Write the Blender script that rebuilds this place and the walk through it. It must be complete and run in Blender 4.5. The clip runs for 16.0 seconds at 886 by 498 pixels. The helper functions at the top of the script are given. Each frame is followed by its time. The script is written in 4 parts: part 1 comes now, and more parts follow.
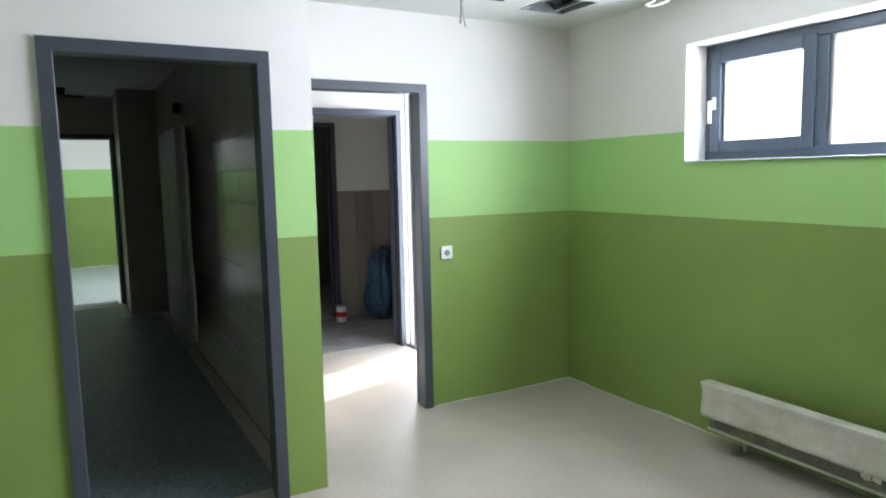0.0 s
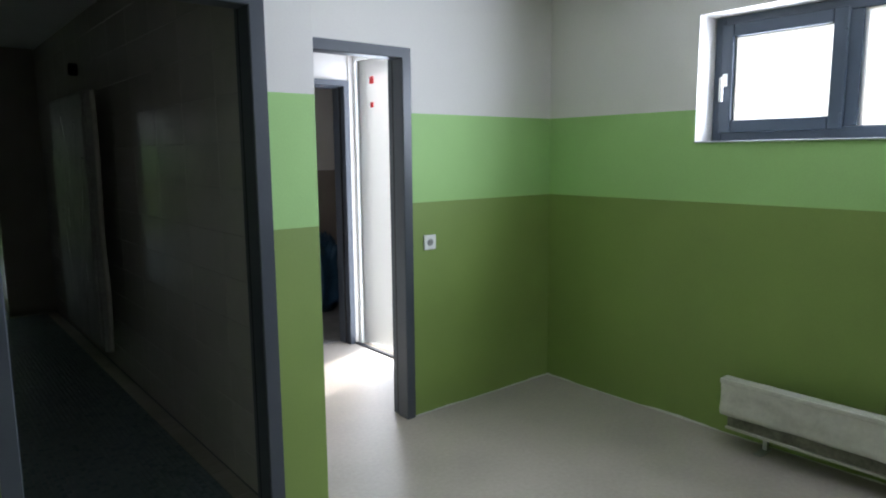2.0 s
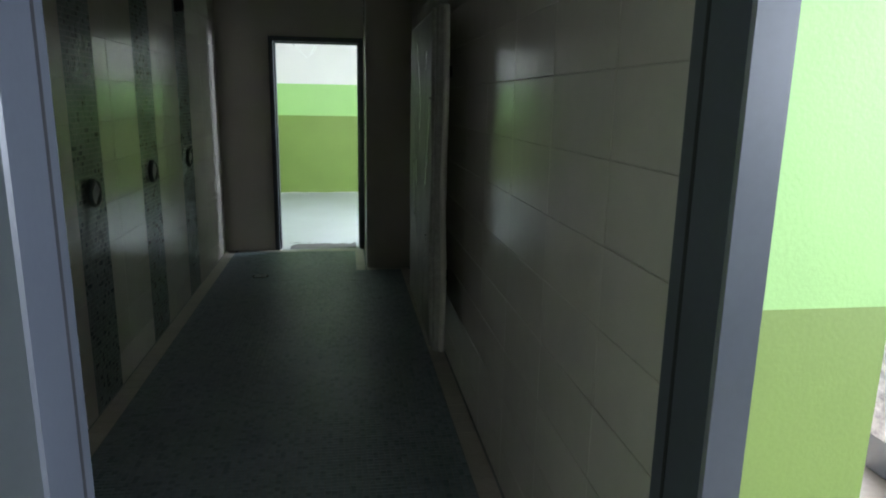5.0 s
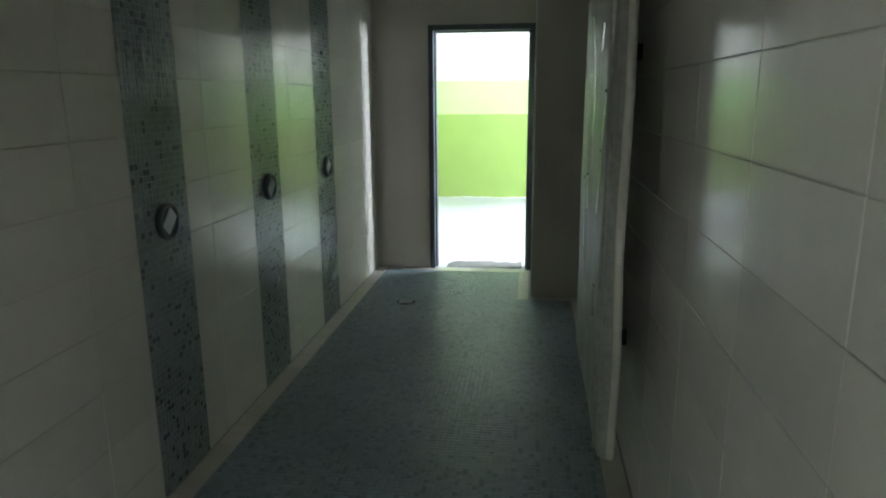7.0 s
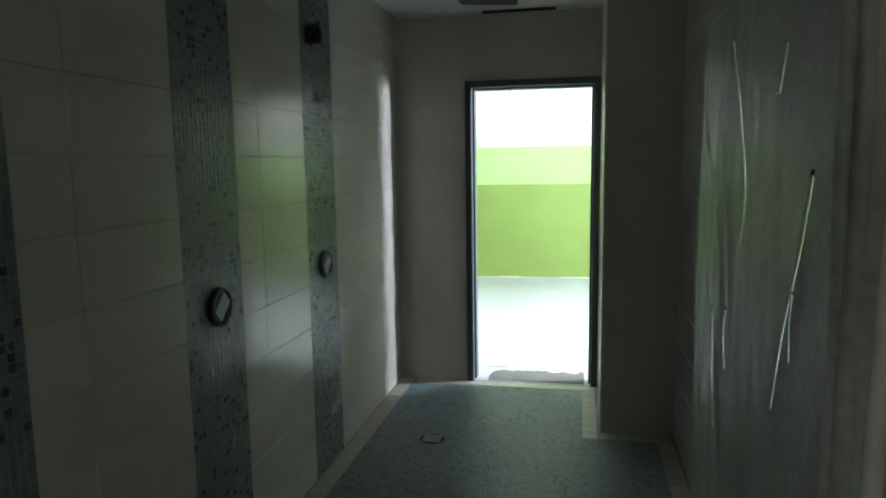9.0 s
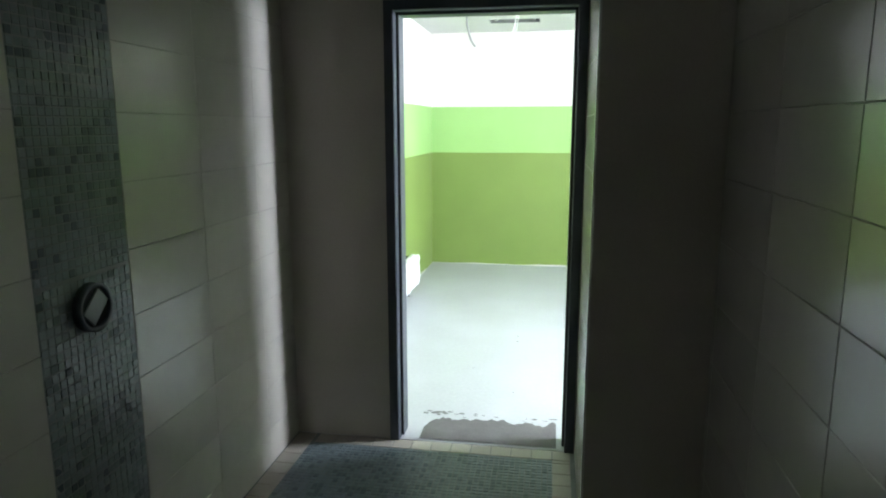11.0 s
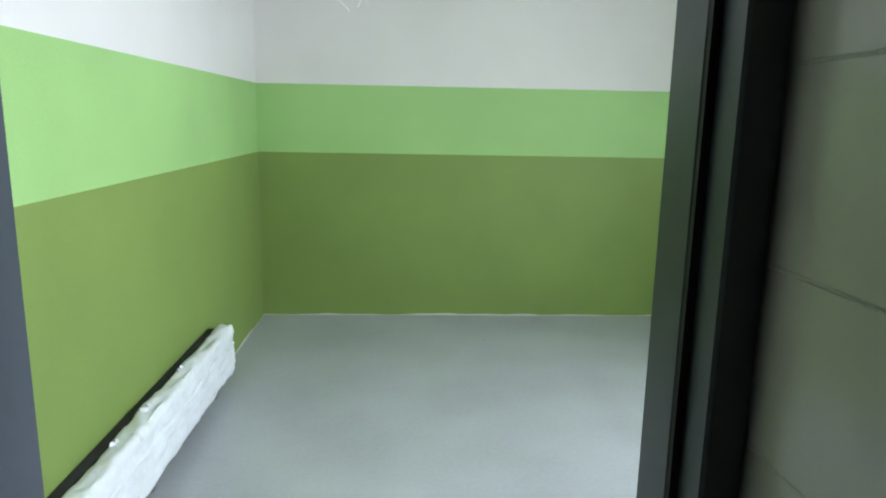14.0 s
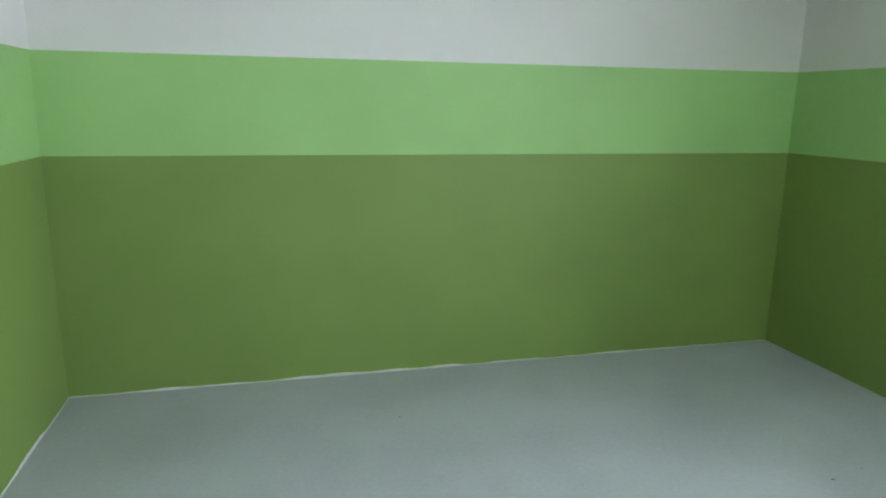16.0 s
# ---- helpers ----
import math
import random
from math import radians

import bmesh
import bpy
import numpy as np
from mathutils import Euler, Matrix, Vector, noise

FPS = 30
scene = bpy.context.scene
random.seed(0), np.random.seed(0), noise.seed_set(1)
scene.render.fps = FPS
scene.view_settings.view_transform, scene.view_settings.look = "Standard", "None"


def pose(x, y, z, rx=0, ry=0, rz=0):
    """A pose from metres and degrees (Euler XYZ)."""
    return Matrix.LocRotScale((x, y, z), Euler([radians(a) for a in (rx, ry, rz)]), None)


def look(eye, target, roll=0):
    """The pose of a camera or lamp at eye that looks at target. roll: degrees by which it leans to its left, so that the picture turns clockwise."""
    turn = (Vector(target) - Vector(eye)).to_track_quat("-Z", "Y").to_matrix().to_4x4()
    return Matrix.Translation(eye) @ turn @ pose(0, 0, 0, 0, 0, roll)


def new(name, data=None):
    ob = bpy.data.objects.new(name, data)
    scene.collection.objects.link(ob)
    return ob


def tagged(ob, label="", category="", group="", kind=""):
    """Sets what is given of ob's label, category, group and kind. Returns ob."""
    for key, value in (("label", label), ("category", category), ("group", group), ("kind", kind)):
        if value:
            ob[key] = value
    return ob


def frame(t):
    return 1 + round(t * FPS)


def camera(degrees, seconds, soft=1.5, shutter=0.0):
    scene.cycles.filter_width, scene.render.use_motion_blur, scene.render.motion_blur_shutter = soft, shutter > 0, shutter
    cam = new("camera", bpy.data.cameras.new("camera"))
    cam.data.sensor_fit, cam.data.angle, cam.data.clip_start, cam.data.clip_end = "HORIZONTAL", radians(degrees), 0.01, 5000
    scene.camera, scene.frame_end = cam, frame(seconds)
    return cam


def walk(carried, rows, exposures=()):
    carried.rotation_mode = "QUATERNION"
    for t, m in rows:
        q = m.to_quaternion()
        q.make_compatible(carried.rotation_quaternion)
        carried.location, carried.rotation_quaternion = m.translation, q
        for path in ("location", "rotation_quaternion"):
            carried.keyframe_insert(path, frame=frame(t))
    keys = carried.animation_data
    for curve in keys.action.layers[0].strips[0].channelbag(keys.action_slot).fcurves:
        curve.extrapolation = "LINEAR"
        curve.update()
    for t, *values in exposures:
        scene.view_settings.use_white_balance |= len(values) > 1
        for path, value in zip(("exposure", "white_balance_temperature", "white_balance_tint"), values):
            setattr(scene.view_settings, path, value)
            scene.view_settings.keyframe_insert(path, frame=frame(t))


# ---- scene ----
cam = camera(67.4, 16.0, soft=2.0)
PATH = [
    (0, (0.08, -3.012, 1.516), (1.045, -1.274, 1.292), -1.2),
    (0.5, (-0.018, -2.858, 1.509), (1.164, -1.258, 1.303), -0.5),
    (1, (-0.155, -2.681, 1.528), (1.301, -1.323, 1.336), 0.3),
    (1.5, (-0.204, -2.515, 1.521), (1.265, -1.178, 1.291), 0.3),
    (2, (-0.154, -2.24, 1.506), (1.103, -0.71, 1.224), -0.5),
    (2.5, (-0.102, -1.977, 1.493), (0.996, -0.339, 1.158), -0.7),
    (2.8, (-0.074, -1.831, 1.484), (0.973, -0.165, 1.126), -0.6),
    (3.1, (-0.049, -1.671, 1.494), (0.922, 0.039, 1.131), -0.0),
    (3.5, (0.032, -1.485, 1.486), (0.888, 0.283, 1.108), 0.2),
    (3.9, (0.166, -1.286, 1.49), (0.883, 0.541, 1.105), 0.4),
    (4.2, (0.232, -1.154, 1.484), (0.848, 0.706, 1.087), 0.7),
    (4.5, (0.293, -0.985, 1.475), (0.78, 0.91, 1.059), 0.9),
    (5, (0.382, -0.726, 1.487), (0.674, 1.205, 1.055), 1.0),
    (7.3, (0.573, 0.484, 1.487), (0.284, 2.412, 1.042), -0.5),
    (7.5, (0.527, 0.624, 1.485), (0.219, 2.557, 1.075), -0.4),
    (8, (0.485, 0.926, 1.498), (0.067, 2.852, 1.153), -0.3),
    (8.5, (0.46, 1.159, 1.53), (0.047, 3.099, 1.269), -0.4),
    (8.7, (0.449, 1.288, 1.528), (0.037, 3.229, 1.277), -0.7),
    (10.8, (0.463, 2.857, 1.543), (0.158, 4.8, 1.181), 0.1),
    (11, (0.453, 3.006, 1.526), (0.13, 4.946, 1.162), -0.1),
    (11.5, (0.375, 3.416, 1.498), (0.195, 5.369, 1.107), 0.9),
    (12, (0.332, 3.861, 1.486), (0.199, 5.813, 1.074), 0.0),
    (12.5, (0.308, 4.203, 1.527), (0.151, 6.152, 1.106), -0.3),
    (13, (0.232, 4.523, 1.533), (0.213, 6.484, 1.14), 0.7),
    (13.2, (0.193, 4.688, 1.528), (0.267, 6.648, 1.134), 0.8),
    (13.5, (0.197, 4.882, 1.49), (0.313, 6.839, 1.096), 0.7),
    (14, (0.213, 5.33, 1.507), (0.32, 7.289, 1.12), 1.1),
    (14.2, (0.204, 5.482, 1.493), (0.309, 7.44, 1.101), 1.4),
    (14.5, (0.163, 5.686, 1.507), (0.28, 7.644, 1.115), 1.5),
    (15, (0.164, 6.032, 1.507), (0.289, 7.989, 1.116), 0.7),
    (15.5, (0.229, 6.363, 1.505), (0.349, 8.322, 1.123), -0.0),
    (16, (0.202, 6.741, 1.508), (0.68, 8.635, 1.083), 0.8),
]
# ---- light ----
EXPO = [(0, 1.1, 6150, 10), (1, 0.75, 6100, 10), (2, 0.3, 6000, 10), (2.5, 0.8, 6050, 10), (3.0, 0.92, 6100, 10), (3.5, 0.95, 6100, 10), (4.0, 0.72, 6100, 10), (4.5, 0.9, 6100, 10), (5.1, 1.85, 6100, 10),
        (7.3, 3.1, 6150, 10), (8.2, 2.92, 6150, 10), (8.7, 2.8, 6150, 10), (10.8, 2.25, 6250, 11), (11.6, 1.95, 6200, 11), (12.6, 1.55, 6150, 11), (14.0, 0.93, 6120, 10), (16, 0.82, 6020, 10)]
walk(cam, [(t, look(eye, target, roll)) for t, eye, target, roll in PATH], EXPO)

SUN_TO = Vector((0.94, 0.35, 0.72)).normalized()
world = bpy.data.worlds.new("sky")
scene.world = world
world.use_nodes = True
wt = world.node_tree
sky = wt.nodes.new("ShaderNodeTexSky")
sky.sky_type = "NISHITA"
sky.sun_disc = False
sky.sun_elevation = math.asin(SUN_TO.z)
sky.sun_rotation = math.atan2(SUN_TO.x, SUN_TO.y)
wt.links.new(sky.outputs[0], wt.nodes["Background"].inputs[0])
wt.nodes["Background"].inputs[1].default_value = 0.15

sun = new("sun", bpy.data.lights.new("sun", "SUN"))
sun.data.energy, sun.data.angle, sun.data.color = 5.0, radians(0.5), (1.0, 0.95, 0.88)
sun.matrix_world = look(SUN_TO * 30, (0, 0, 0))


def window_lamp(x, y, z, w, h, power, facing, spread=160):
    """Skylight entering through one frosted pane."""
    d = bpy.data.lights.new("window_light", "AREA")
    d.shape, d.size, d.size_y, d.energy, d.color = "RECTANGLE", w, h, power, (0.845, 0.895, 1.0)
    d.spread = radians(spread)
    ob = new("window_light", d)
    ob.matrix_world = Matrix.Translation((x, y, z)) @ Vector((facing, 0, 0)).to_track_quat("-Z", "Y").to_matrix().to_4x4()
    return ob


LAMP = 65.0  # watts per square metre of pane
window_lamp(3.368, -0.656, 1.89, 0.43, 0.41, LAMP * 0.21, -1)
window_lamp(3.368, -1.88, 1.89, 1.68, 0.51, LAMP * 0.86, -1)
window_lamp(3.606, 6.486, 1.89, 0.47, 0.41, LAMP * 0.50, -1, 168)
window_lamp(3.606, 7.19, 1.89, 0.67, 0.51, LAMP * 0.86, -1, 168)
window_lamp(2.652, 1.918, 1.12, 0.56, 2.18, 17.0, -1, 180)


# ---- materials ----
def mat(name, color, rough=0.6, metal=0.0, vary=0.06, scale=3.0, fine=60.0, bump=0.15, per=None, spread=0.0,
        second=None, gloss_vary=0.1, coat=0.0):
    """Painted, cast or moulded surface: two scales of stain, fine relief, and a shade of its own per piece."""
    m = bpy.data.materials.new(name)
    m.use_nodes = True
    t = m.node_tree
    b = t.nodes["Principled BSDF"]
    co = t.nodes.new("ShaderNodeTexCoord")
    geo = t.nodes.new("ShaderNodeNewGeometry")

    def tex(s, detail):
        n = t.nodes.new("ShaderNodeTexNoise")
        n.inputs["Scale"].default_value, n.inputs["Detail"].default_value = s, detail
        t.links.new(geo.outputs["Position"], n.inputs["Vector"])
        return n

    def math_node(op, a, bb):
        n = t.nodes.new("ShaderNodeMath")
        n.operation = op
        for i, v in enumerate((a, bb)):
            if isinstance(v, (int, float)):
                n.inputs[i].default_value = v
            else:
                t.links.new(v, n.inputs[i])
        return n.outputs[0]

    big, small = tex(scale, 4), tex(fine, 3)
    mix = math_node("ADD", math_node("MULTIPLY", big.outputs["Fac"], 0.65), math_node("MULTIPLY", small.outputs["Fac"], 0.35))
    ramp = t.nodes.new("ShaderNodeValToRGB")
    lo, hi = [c * (1 - 2 * vary) for c in color], [min(1, c * (1 + 1.6 * vary)) for c in color]
    ramp.color_ramp.elements[0].position, ramp.color_ramp.elements[1].position = 0.32, 0.68
    ramp.color_ramp.elements[0].color, ramp.color_ramp.elements[1].color = (*lo, 1), (*hi, 1)
    t.links.new(mix, ramp.inputs[0])
    out = ramp.outputs[0]
    if per:
        src = t.nodes.new("ShaderNodeObjectInfo").outputs["Random"] if per == "object" else geo.outputs["Random Per Island"]
        pr = t.nodes.new("ShaderNodeValToRGB")
        pr.color_ramp.elements[0].color = (1 - spread, 1 - spread, 1 - spread, 1)
        pr.color_ramp.elements[1].color = (1, 1, 1, 1)
        if second:
            pr.color_ramp.interpolation = "CONSTANT"
            pr.color_ramp.elements[0].color = (*second, 1)
            for i, p in enumerate((0.13, 0.35, 0.6, 0.85)):
                e = pr.color_ramp.elements.new(p)
                k = 1 - spread * (0.2, 0.9, 0.5, 0.0)[i]
                e.color = (k, k, k * 1.03, 1)
            pr.color_ramp.elements[len(pr.color_ramp.elements) - 1].color = (1, 1, 1, 1)
        t.links.new(src, pr.inputs[0])
        mul = t.nodes.new("ShaderNodeMix")
        mul.data_type, mul.blend_type = "RGBA", "MULTIPLY"
        mul.inputs[0].default_value = 1
        t.links.new(out, mul.inputs[6])
        t.links.new(pr.outputs[0], mul.inputs[7])
        out = mul.outputs[2]
    t.links.new(out, b.inputs["Base Color"])
    t.links.new(math_node("ADD", rough - gloss_vary / 2, math_node("MULTIPLY", big.outputs["Fac"], gloss_vary)), b.inputs["Roughness"])
    b.inputs["Metallic"].default_value = metal
    b.inputs["Coat Weight"].default_value = coat
    if bump:
        bn = t.nodes.new("ShaderNodeBump")
        bn.inputs["Strength"].default_value, bn.inputs["Distance"].default_value = bump, 0.004
        t.links.new(small.outputs["Fac"], bn.inputs["Height"])
        t.links.new(bn.outputs[0], b.inputs["Normal"])
    return m


WHITE = mat("white_wall_paint", (0.72, 0.69, 0.655), 0.85, vary=0.03, scale=1.2, fine=140, bump=0.12)
CEIL = mat("ceiling_paint", (0.70, 0.70, 0.68), 0.9, vary=0.03, scale=1.5, fine=120, bump=0.1)
LIGHT_GREEN = mat("light_green_paint", (0.34, 0.555, 0.195), 0.62, vary=0.045, scale=1.4, fine=150, bump=0.09)
DARK_GREEN = mat("olive_green_paint", (0.205, 0.288, 0.068), 0.6, vary=0.05, scale=1.4, fine=150, bump=0.09)
SCREED = mat("grey_floor_coating", (0.435, 0.45, 0.47), 0.42, vary=0.06, scale=2.0, fine=45, bump=0.03, gloss_vary=0.2)
WARM_SCREED = mat("beige_grey_floor_coating", (0.395, 0.352, 0.298), 0.46, vary=0.08, scale=1.7, fine=45, bump=0.03, gloss_vary=0.2)
RAW = mat("bare_screed", (0.125, 0.12, 0.115), 0.9, vary=0.12, scale=9, fine=120, bump=0.4)
PLASTER = mat("beige_plaster", (0.47, 0.435, 0.38), 0.8, vary=0.04, scale=1.5, fine=90, bump=0.2)
FLOOR_GROUT = mat("dark_floor_grout", (0.22, 0.235, 0.23), 0.95, vary=0.1, scale=7, fine=150, bump=0.4)
TILE = mat("beige_glazed_tile", (0.56, 0.535, 0.475), 0.19, vary=0.03, scale=2.2, fine=14, bump=0.12, per="object", spread=0.07, gloss_vary=0.08)
GROUT = mat("grey_grout", (0.46, 0.44, 0.395), 0.95, vary=0.1, scale=7, fine=150, bump=0.4)
MOSAIC = mat("blue_grey_wall_mosaic", (0.22, 0.26, 0.255), 0.26, vary=0.10, scale=3, fine=60, bump=0.06, per="island", spread=0.24, second=(0.36, 0.39, 0.43))
STONE = mat("blue_grey_single_stone", (0.22, 0.26, 0.255), 0.26, vary=0.10, scale=3, fine=60, bump=0.06, per="object", spread=0.24, second=(0.36, 0.39, 0.43))
FLOOR_MOSAIC = mat("blue_grey_floor_mosaic", (0.185, 0.235, 0.24), 0.42, vary=0.10, scale=2, fine=60, bump=0.1, per="island", spread=0.2, second=(0.58, 0.62, 0.66))
BORDER = mat("cream_floor_tile", (0.42, 0.39, 0.33), 0.4, vary=0.06, scale=3, fine=50, bump=0.06, per="object", spread=0.12)
STEEL = mat("anthracite_lacquer", (0.052, 0.060, 0.075), 0.4, vary=0.05, scale=4, fine=90, bump=0.03)
FRAME_BLUE = mat("grey_window_lacquer", (0.060, 0.078, 0.108), 0.45, vary=0.04, scale=4, fine=90, bump=0.02)
RUBBER = mat("black_seal", (0.012, 0.012, 0.013), 0.7, vary=0.1)
PLASTIC = mat("white_plastic", (0.78, 0.78, 0.75), 0.35, vary=0.02, bump=0.0)
FILM = mat("milky_plastic_film", (0.56, 0.545, 0.485), 0.24, vary=0.08, scale=6, fine=40, bump=0.3, gloss_vary=0.15, coat=0.2)
WHITE_FILM = mat("fresh_white_film", (0.80, 0.82, 0.84), 0.3, vary=0.05, scale=6, fine=40, bump=0.35, gloss_vary=0.15, coat=0.2)
GREY_FILM = mat("dusty_plastic_film", (0.32, 0.32, 0.29), 0.5, vary=0.14, scale=5, fine=40, bump=0.15, gloss_vary=0.2)
GREY_FILM.node_tree.nodes["Principled BSDF"].inputs["Specular IOR Level"].default_value = 0.28
FOIL = mat("printed_wrapping_foil", (0.40, 0.39, 0.42), 0.35, vary=0.25, scale=30, fine=90, bump=0.2)
# near-black for dark fittings, and for shade painted inside ceiling holes and gaps
DARK = mat("dark_fittings_and_shade", (0.018, 0.018, 0.019), 0.85, vary=0.15)
ZINC = mat("galvanised_metal", (0.42, 0.43, 0.43), 0.38, metal=0.9, vary=0.1, scale=12)
ALU = mat("aluminium_edge", (0.72, 0.72, 0.70), 0.3, metal=0.8, vary=0.04)
CABLE_GREY = mat("grey_cable", (0.30, 0.30, 0.29), 0.55, vary=0.05, bump=0)
CABLE_WHITE = mat("white_cable", (0.75, 0.75, 0.72), 0.45, vary=0.03, bump=0)
BAG = mat("blue_plastic_sack", (0.020, 0.065, 0.13), 0.32, vary=0.2, scale=9, fine=50, bump=0.4)
BROWN = mat("taupe_wall_paint", (0.30, 0.255, 0.215), 0.7, vary=0.05, scale=1.6, fine=120, bump=0.15)
CONCRETE = mat("dusty_concrete", (0.22, 0.21, 0.20), 0.9, vary=0.15, scale=5, fine=80, bump=0.4)
RENDER_WALL = mat("outer_render", (0.80, 0.79, 0.77), 0.9, vary=0.06, scale=3, fine=90, bump=0.4)
PAVING = mat("pale_paving", (0.45, 0.44, 0.41), 0.9, vary=0.10, scale=0.8, fine=20, bump=0.3)
RED = mat("red_sticker", (0.70, 0.02, 0.02), 0.4, vary=0.02, bump=0)
PRINT = mat("pale_foil_print", (0.48, 0.47, 0.48), 0.4, vary=0.2, scale=30, fine=90, bump=0.2)
BOARD = mat("taupe_board", (0.235, 0.20, 0.17), 0.75, vary=0.1, scale=4, fine=60, bump=0.2)
SILL = mat("grey_sill_sheet", (0.40, 0.42, 0.44), 0.5, vary=0.05, scale=4, fine=80, bump=0.05)
RING = mat("blue_grey_ring_plastic", (0.045, 0.055, 0.068), 0.4, vary=0.1, bump=0.05)
CARD = mat("pale_card", (0.50, 0.52, 0.53), 0.6, vary=0.05, bump=0.05)
LINING = mat("dusty_convector_lining", (0.17, 0.17, 0.13), 0.7, vary=0.25, scale=9, fine=60, bump=0.3)
PAPER = mat("light_filler", (0.62, 0.61, 0.57), 0.9, vary=0.08, scale=20, fine=90, bump=0.4)


def glass(name, rough):
    m = bpy.data.materials.new(name)
    m.use_nodes = True
    b = m.node_tree.nodes["Principled BSDF"]
    b.inputs["Base Color"].default_value = (0.96, 0.98, 0.97, 1)
    b.inputs["Transmission Weight"].default_value, b.inputs["Roughness"].default_value, b.inputs["IOR"].default_value = 1.0, rough, 1.45
    return m


FROSTED, GLINT = glass("frosted_glass", 0.5), glass("taut_clear_film", 0.22)


# ---- building blocks ----
def finish(ob, m):
    for one in (m if isinstance(m, (list, tuple)) else [m]):
        ob.data.materials.append(one)
    return ob


def mesh_from(name, verts, faces, m, idx=None, smooth=False):
    me = bpy.data.meshes.new(name)
    me.from_pydata([tuple(v) for v in verts], [], faces)
    ob = finish(new(name, me), m)
    if idx:
        me.polygons.foreach_set("material_index", idx)
    if smooth:
        me.polygons.foreach_set("use_smooth", [True] * len(me.polygons))
    me.update()
    return ob


def part(name, bm, material, parent, label=""):
    """One mesh under a thing or under a part."""
    me = bpy.data.meshes.new(name)
    bm.to_mesh(me)
    bm.free()
    ob = finish(new(name, me), material)
    ob.parent = parent
    if parent:
        ob.matrix_parent_inverse = parent.matrix_world.inverted()
    return tagged(ob, label)


def child(ob, parent):
    ob.parent = parent
    ob.matrix_parent_inverse = parent.matrix_world.inverted()
    return ob


def empty(name, x, y, z, **tags):
    ob = new(name)
    ob.matrix_world = pose(x, y, z)
    bpy.context.view_layer.update()
    return tagged(ob, **tags)


def box(x0, x1, y0, y1, z0, z1, bevel=0.0, seg=2, bm=None):
    bm = bm or bmesh.new()
    vs = bmesh.ops.create_cube(bm, size=1)["verts"]
    for v in vs:
        v.co = Vector(((x0 + x1) / 2 + v.co.x * (x1 - x0), (y0 + y1) / 2 + v.co.y * (y1 - y0), (z0 + z1) / 2 + v.co.z * (z1 - z0)))
    if bevel:
        es = list({e for v in vs for e in v.link_edges})
        bmesh.ops.bevel(bm, geom=es, offset=bevel, segments=seg, profile=0.5, affect="EDGES")
    return bm


def tube(points, r, sides=8, bm=None):
    """A bent round bar through the points."""
    bm = bm or bmesh.new()
    pts = [Vector(p) for p in points]
    rings = []
    for i, p in enumerate(pts):
        d = (pts[min(i + 1, len(pts) - 1)] - pts[max(i - 1, 0)]).normalized()
        a = d.orthogonal().normalized() if not rings else (rings[-1][1] - d * rings[-1][1].dot(d)).normalized()
        c = d.cross(a)
        rings.append(([bm.verts.new(p + r * (a * math.cos(2 * math.pi * k / sides) + c * math.sin(2 * math.pi * k / sides))) for k in range(sides)], a))
    for (u, _), (v, _) in zip(rings, rings[1:]):
        for k in range(sides):
            f = bm.faces.new((u[k], u[(k + 1) % sides], v[(k + 1) % sides], v[k]))
            f.smooth = True
    bm.faces.new(list(reversed(rings[0][0])))
    bm.faces.new(rings[-1][0])
    return bm


def smooth_line(points, n=6):
    """More points along a bent line."""
    p = [Vector(points[0])] + [Vector(q) for q in points] + [Vector(points[-1])]
    out = []
    for i in range(1, len(p) - 2):
        for k in range(n):
            t = k / n
            a, b, c, d = p[i - 1], p[i], p[i + 1], p[i + 2]
            out.append(0.5 * (2 * b + (c - a) * t + (2 * a - 5 * b + 4 * c - d) * t * t + (3 * b - a - 3 * c + d) * t ** 3))
    out.append(p[-2])
    return out


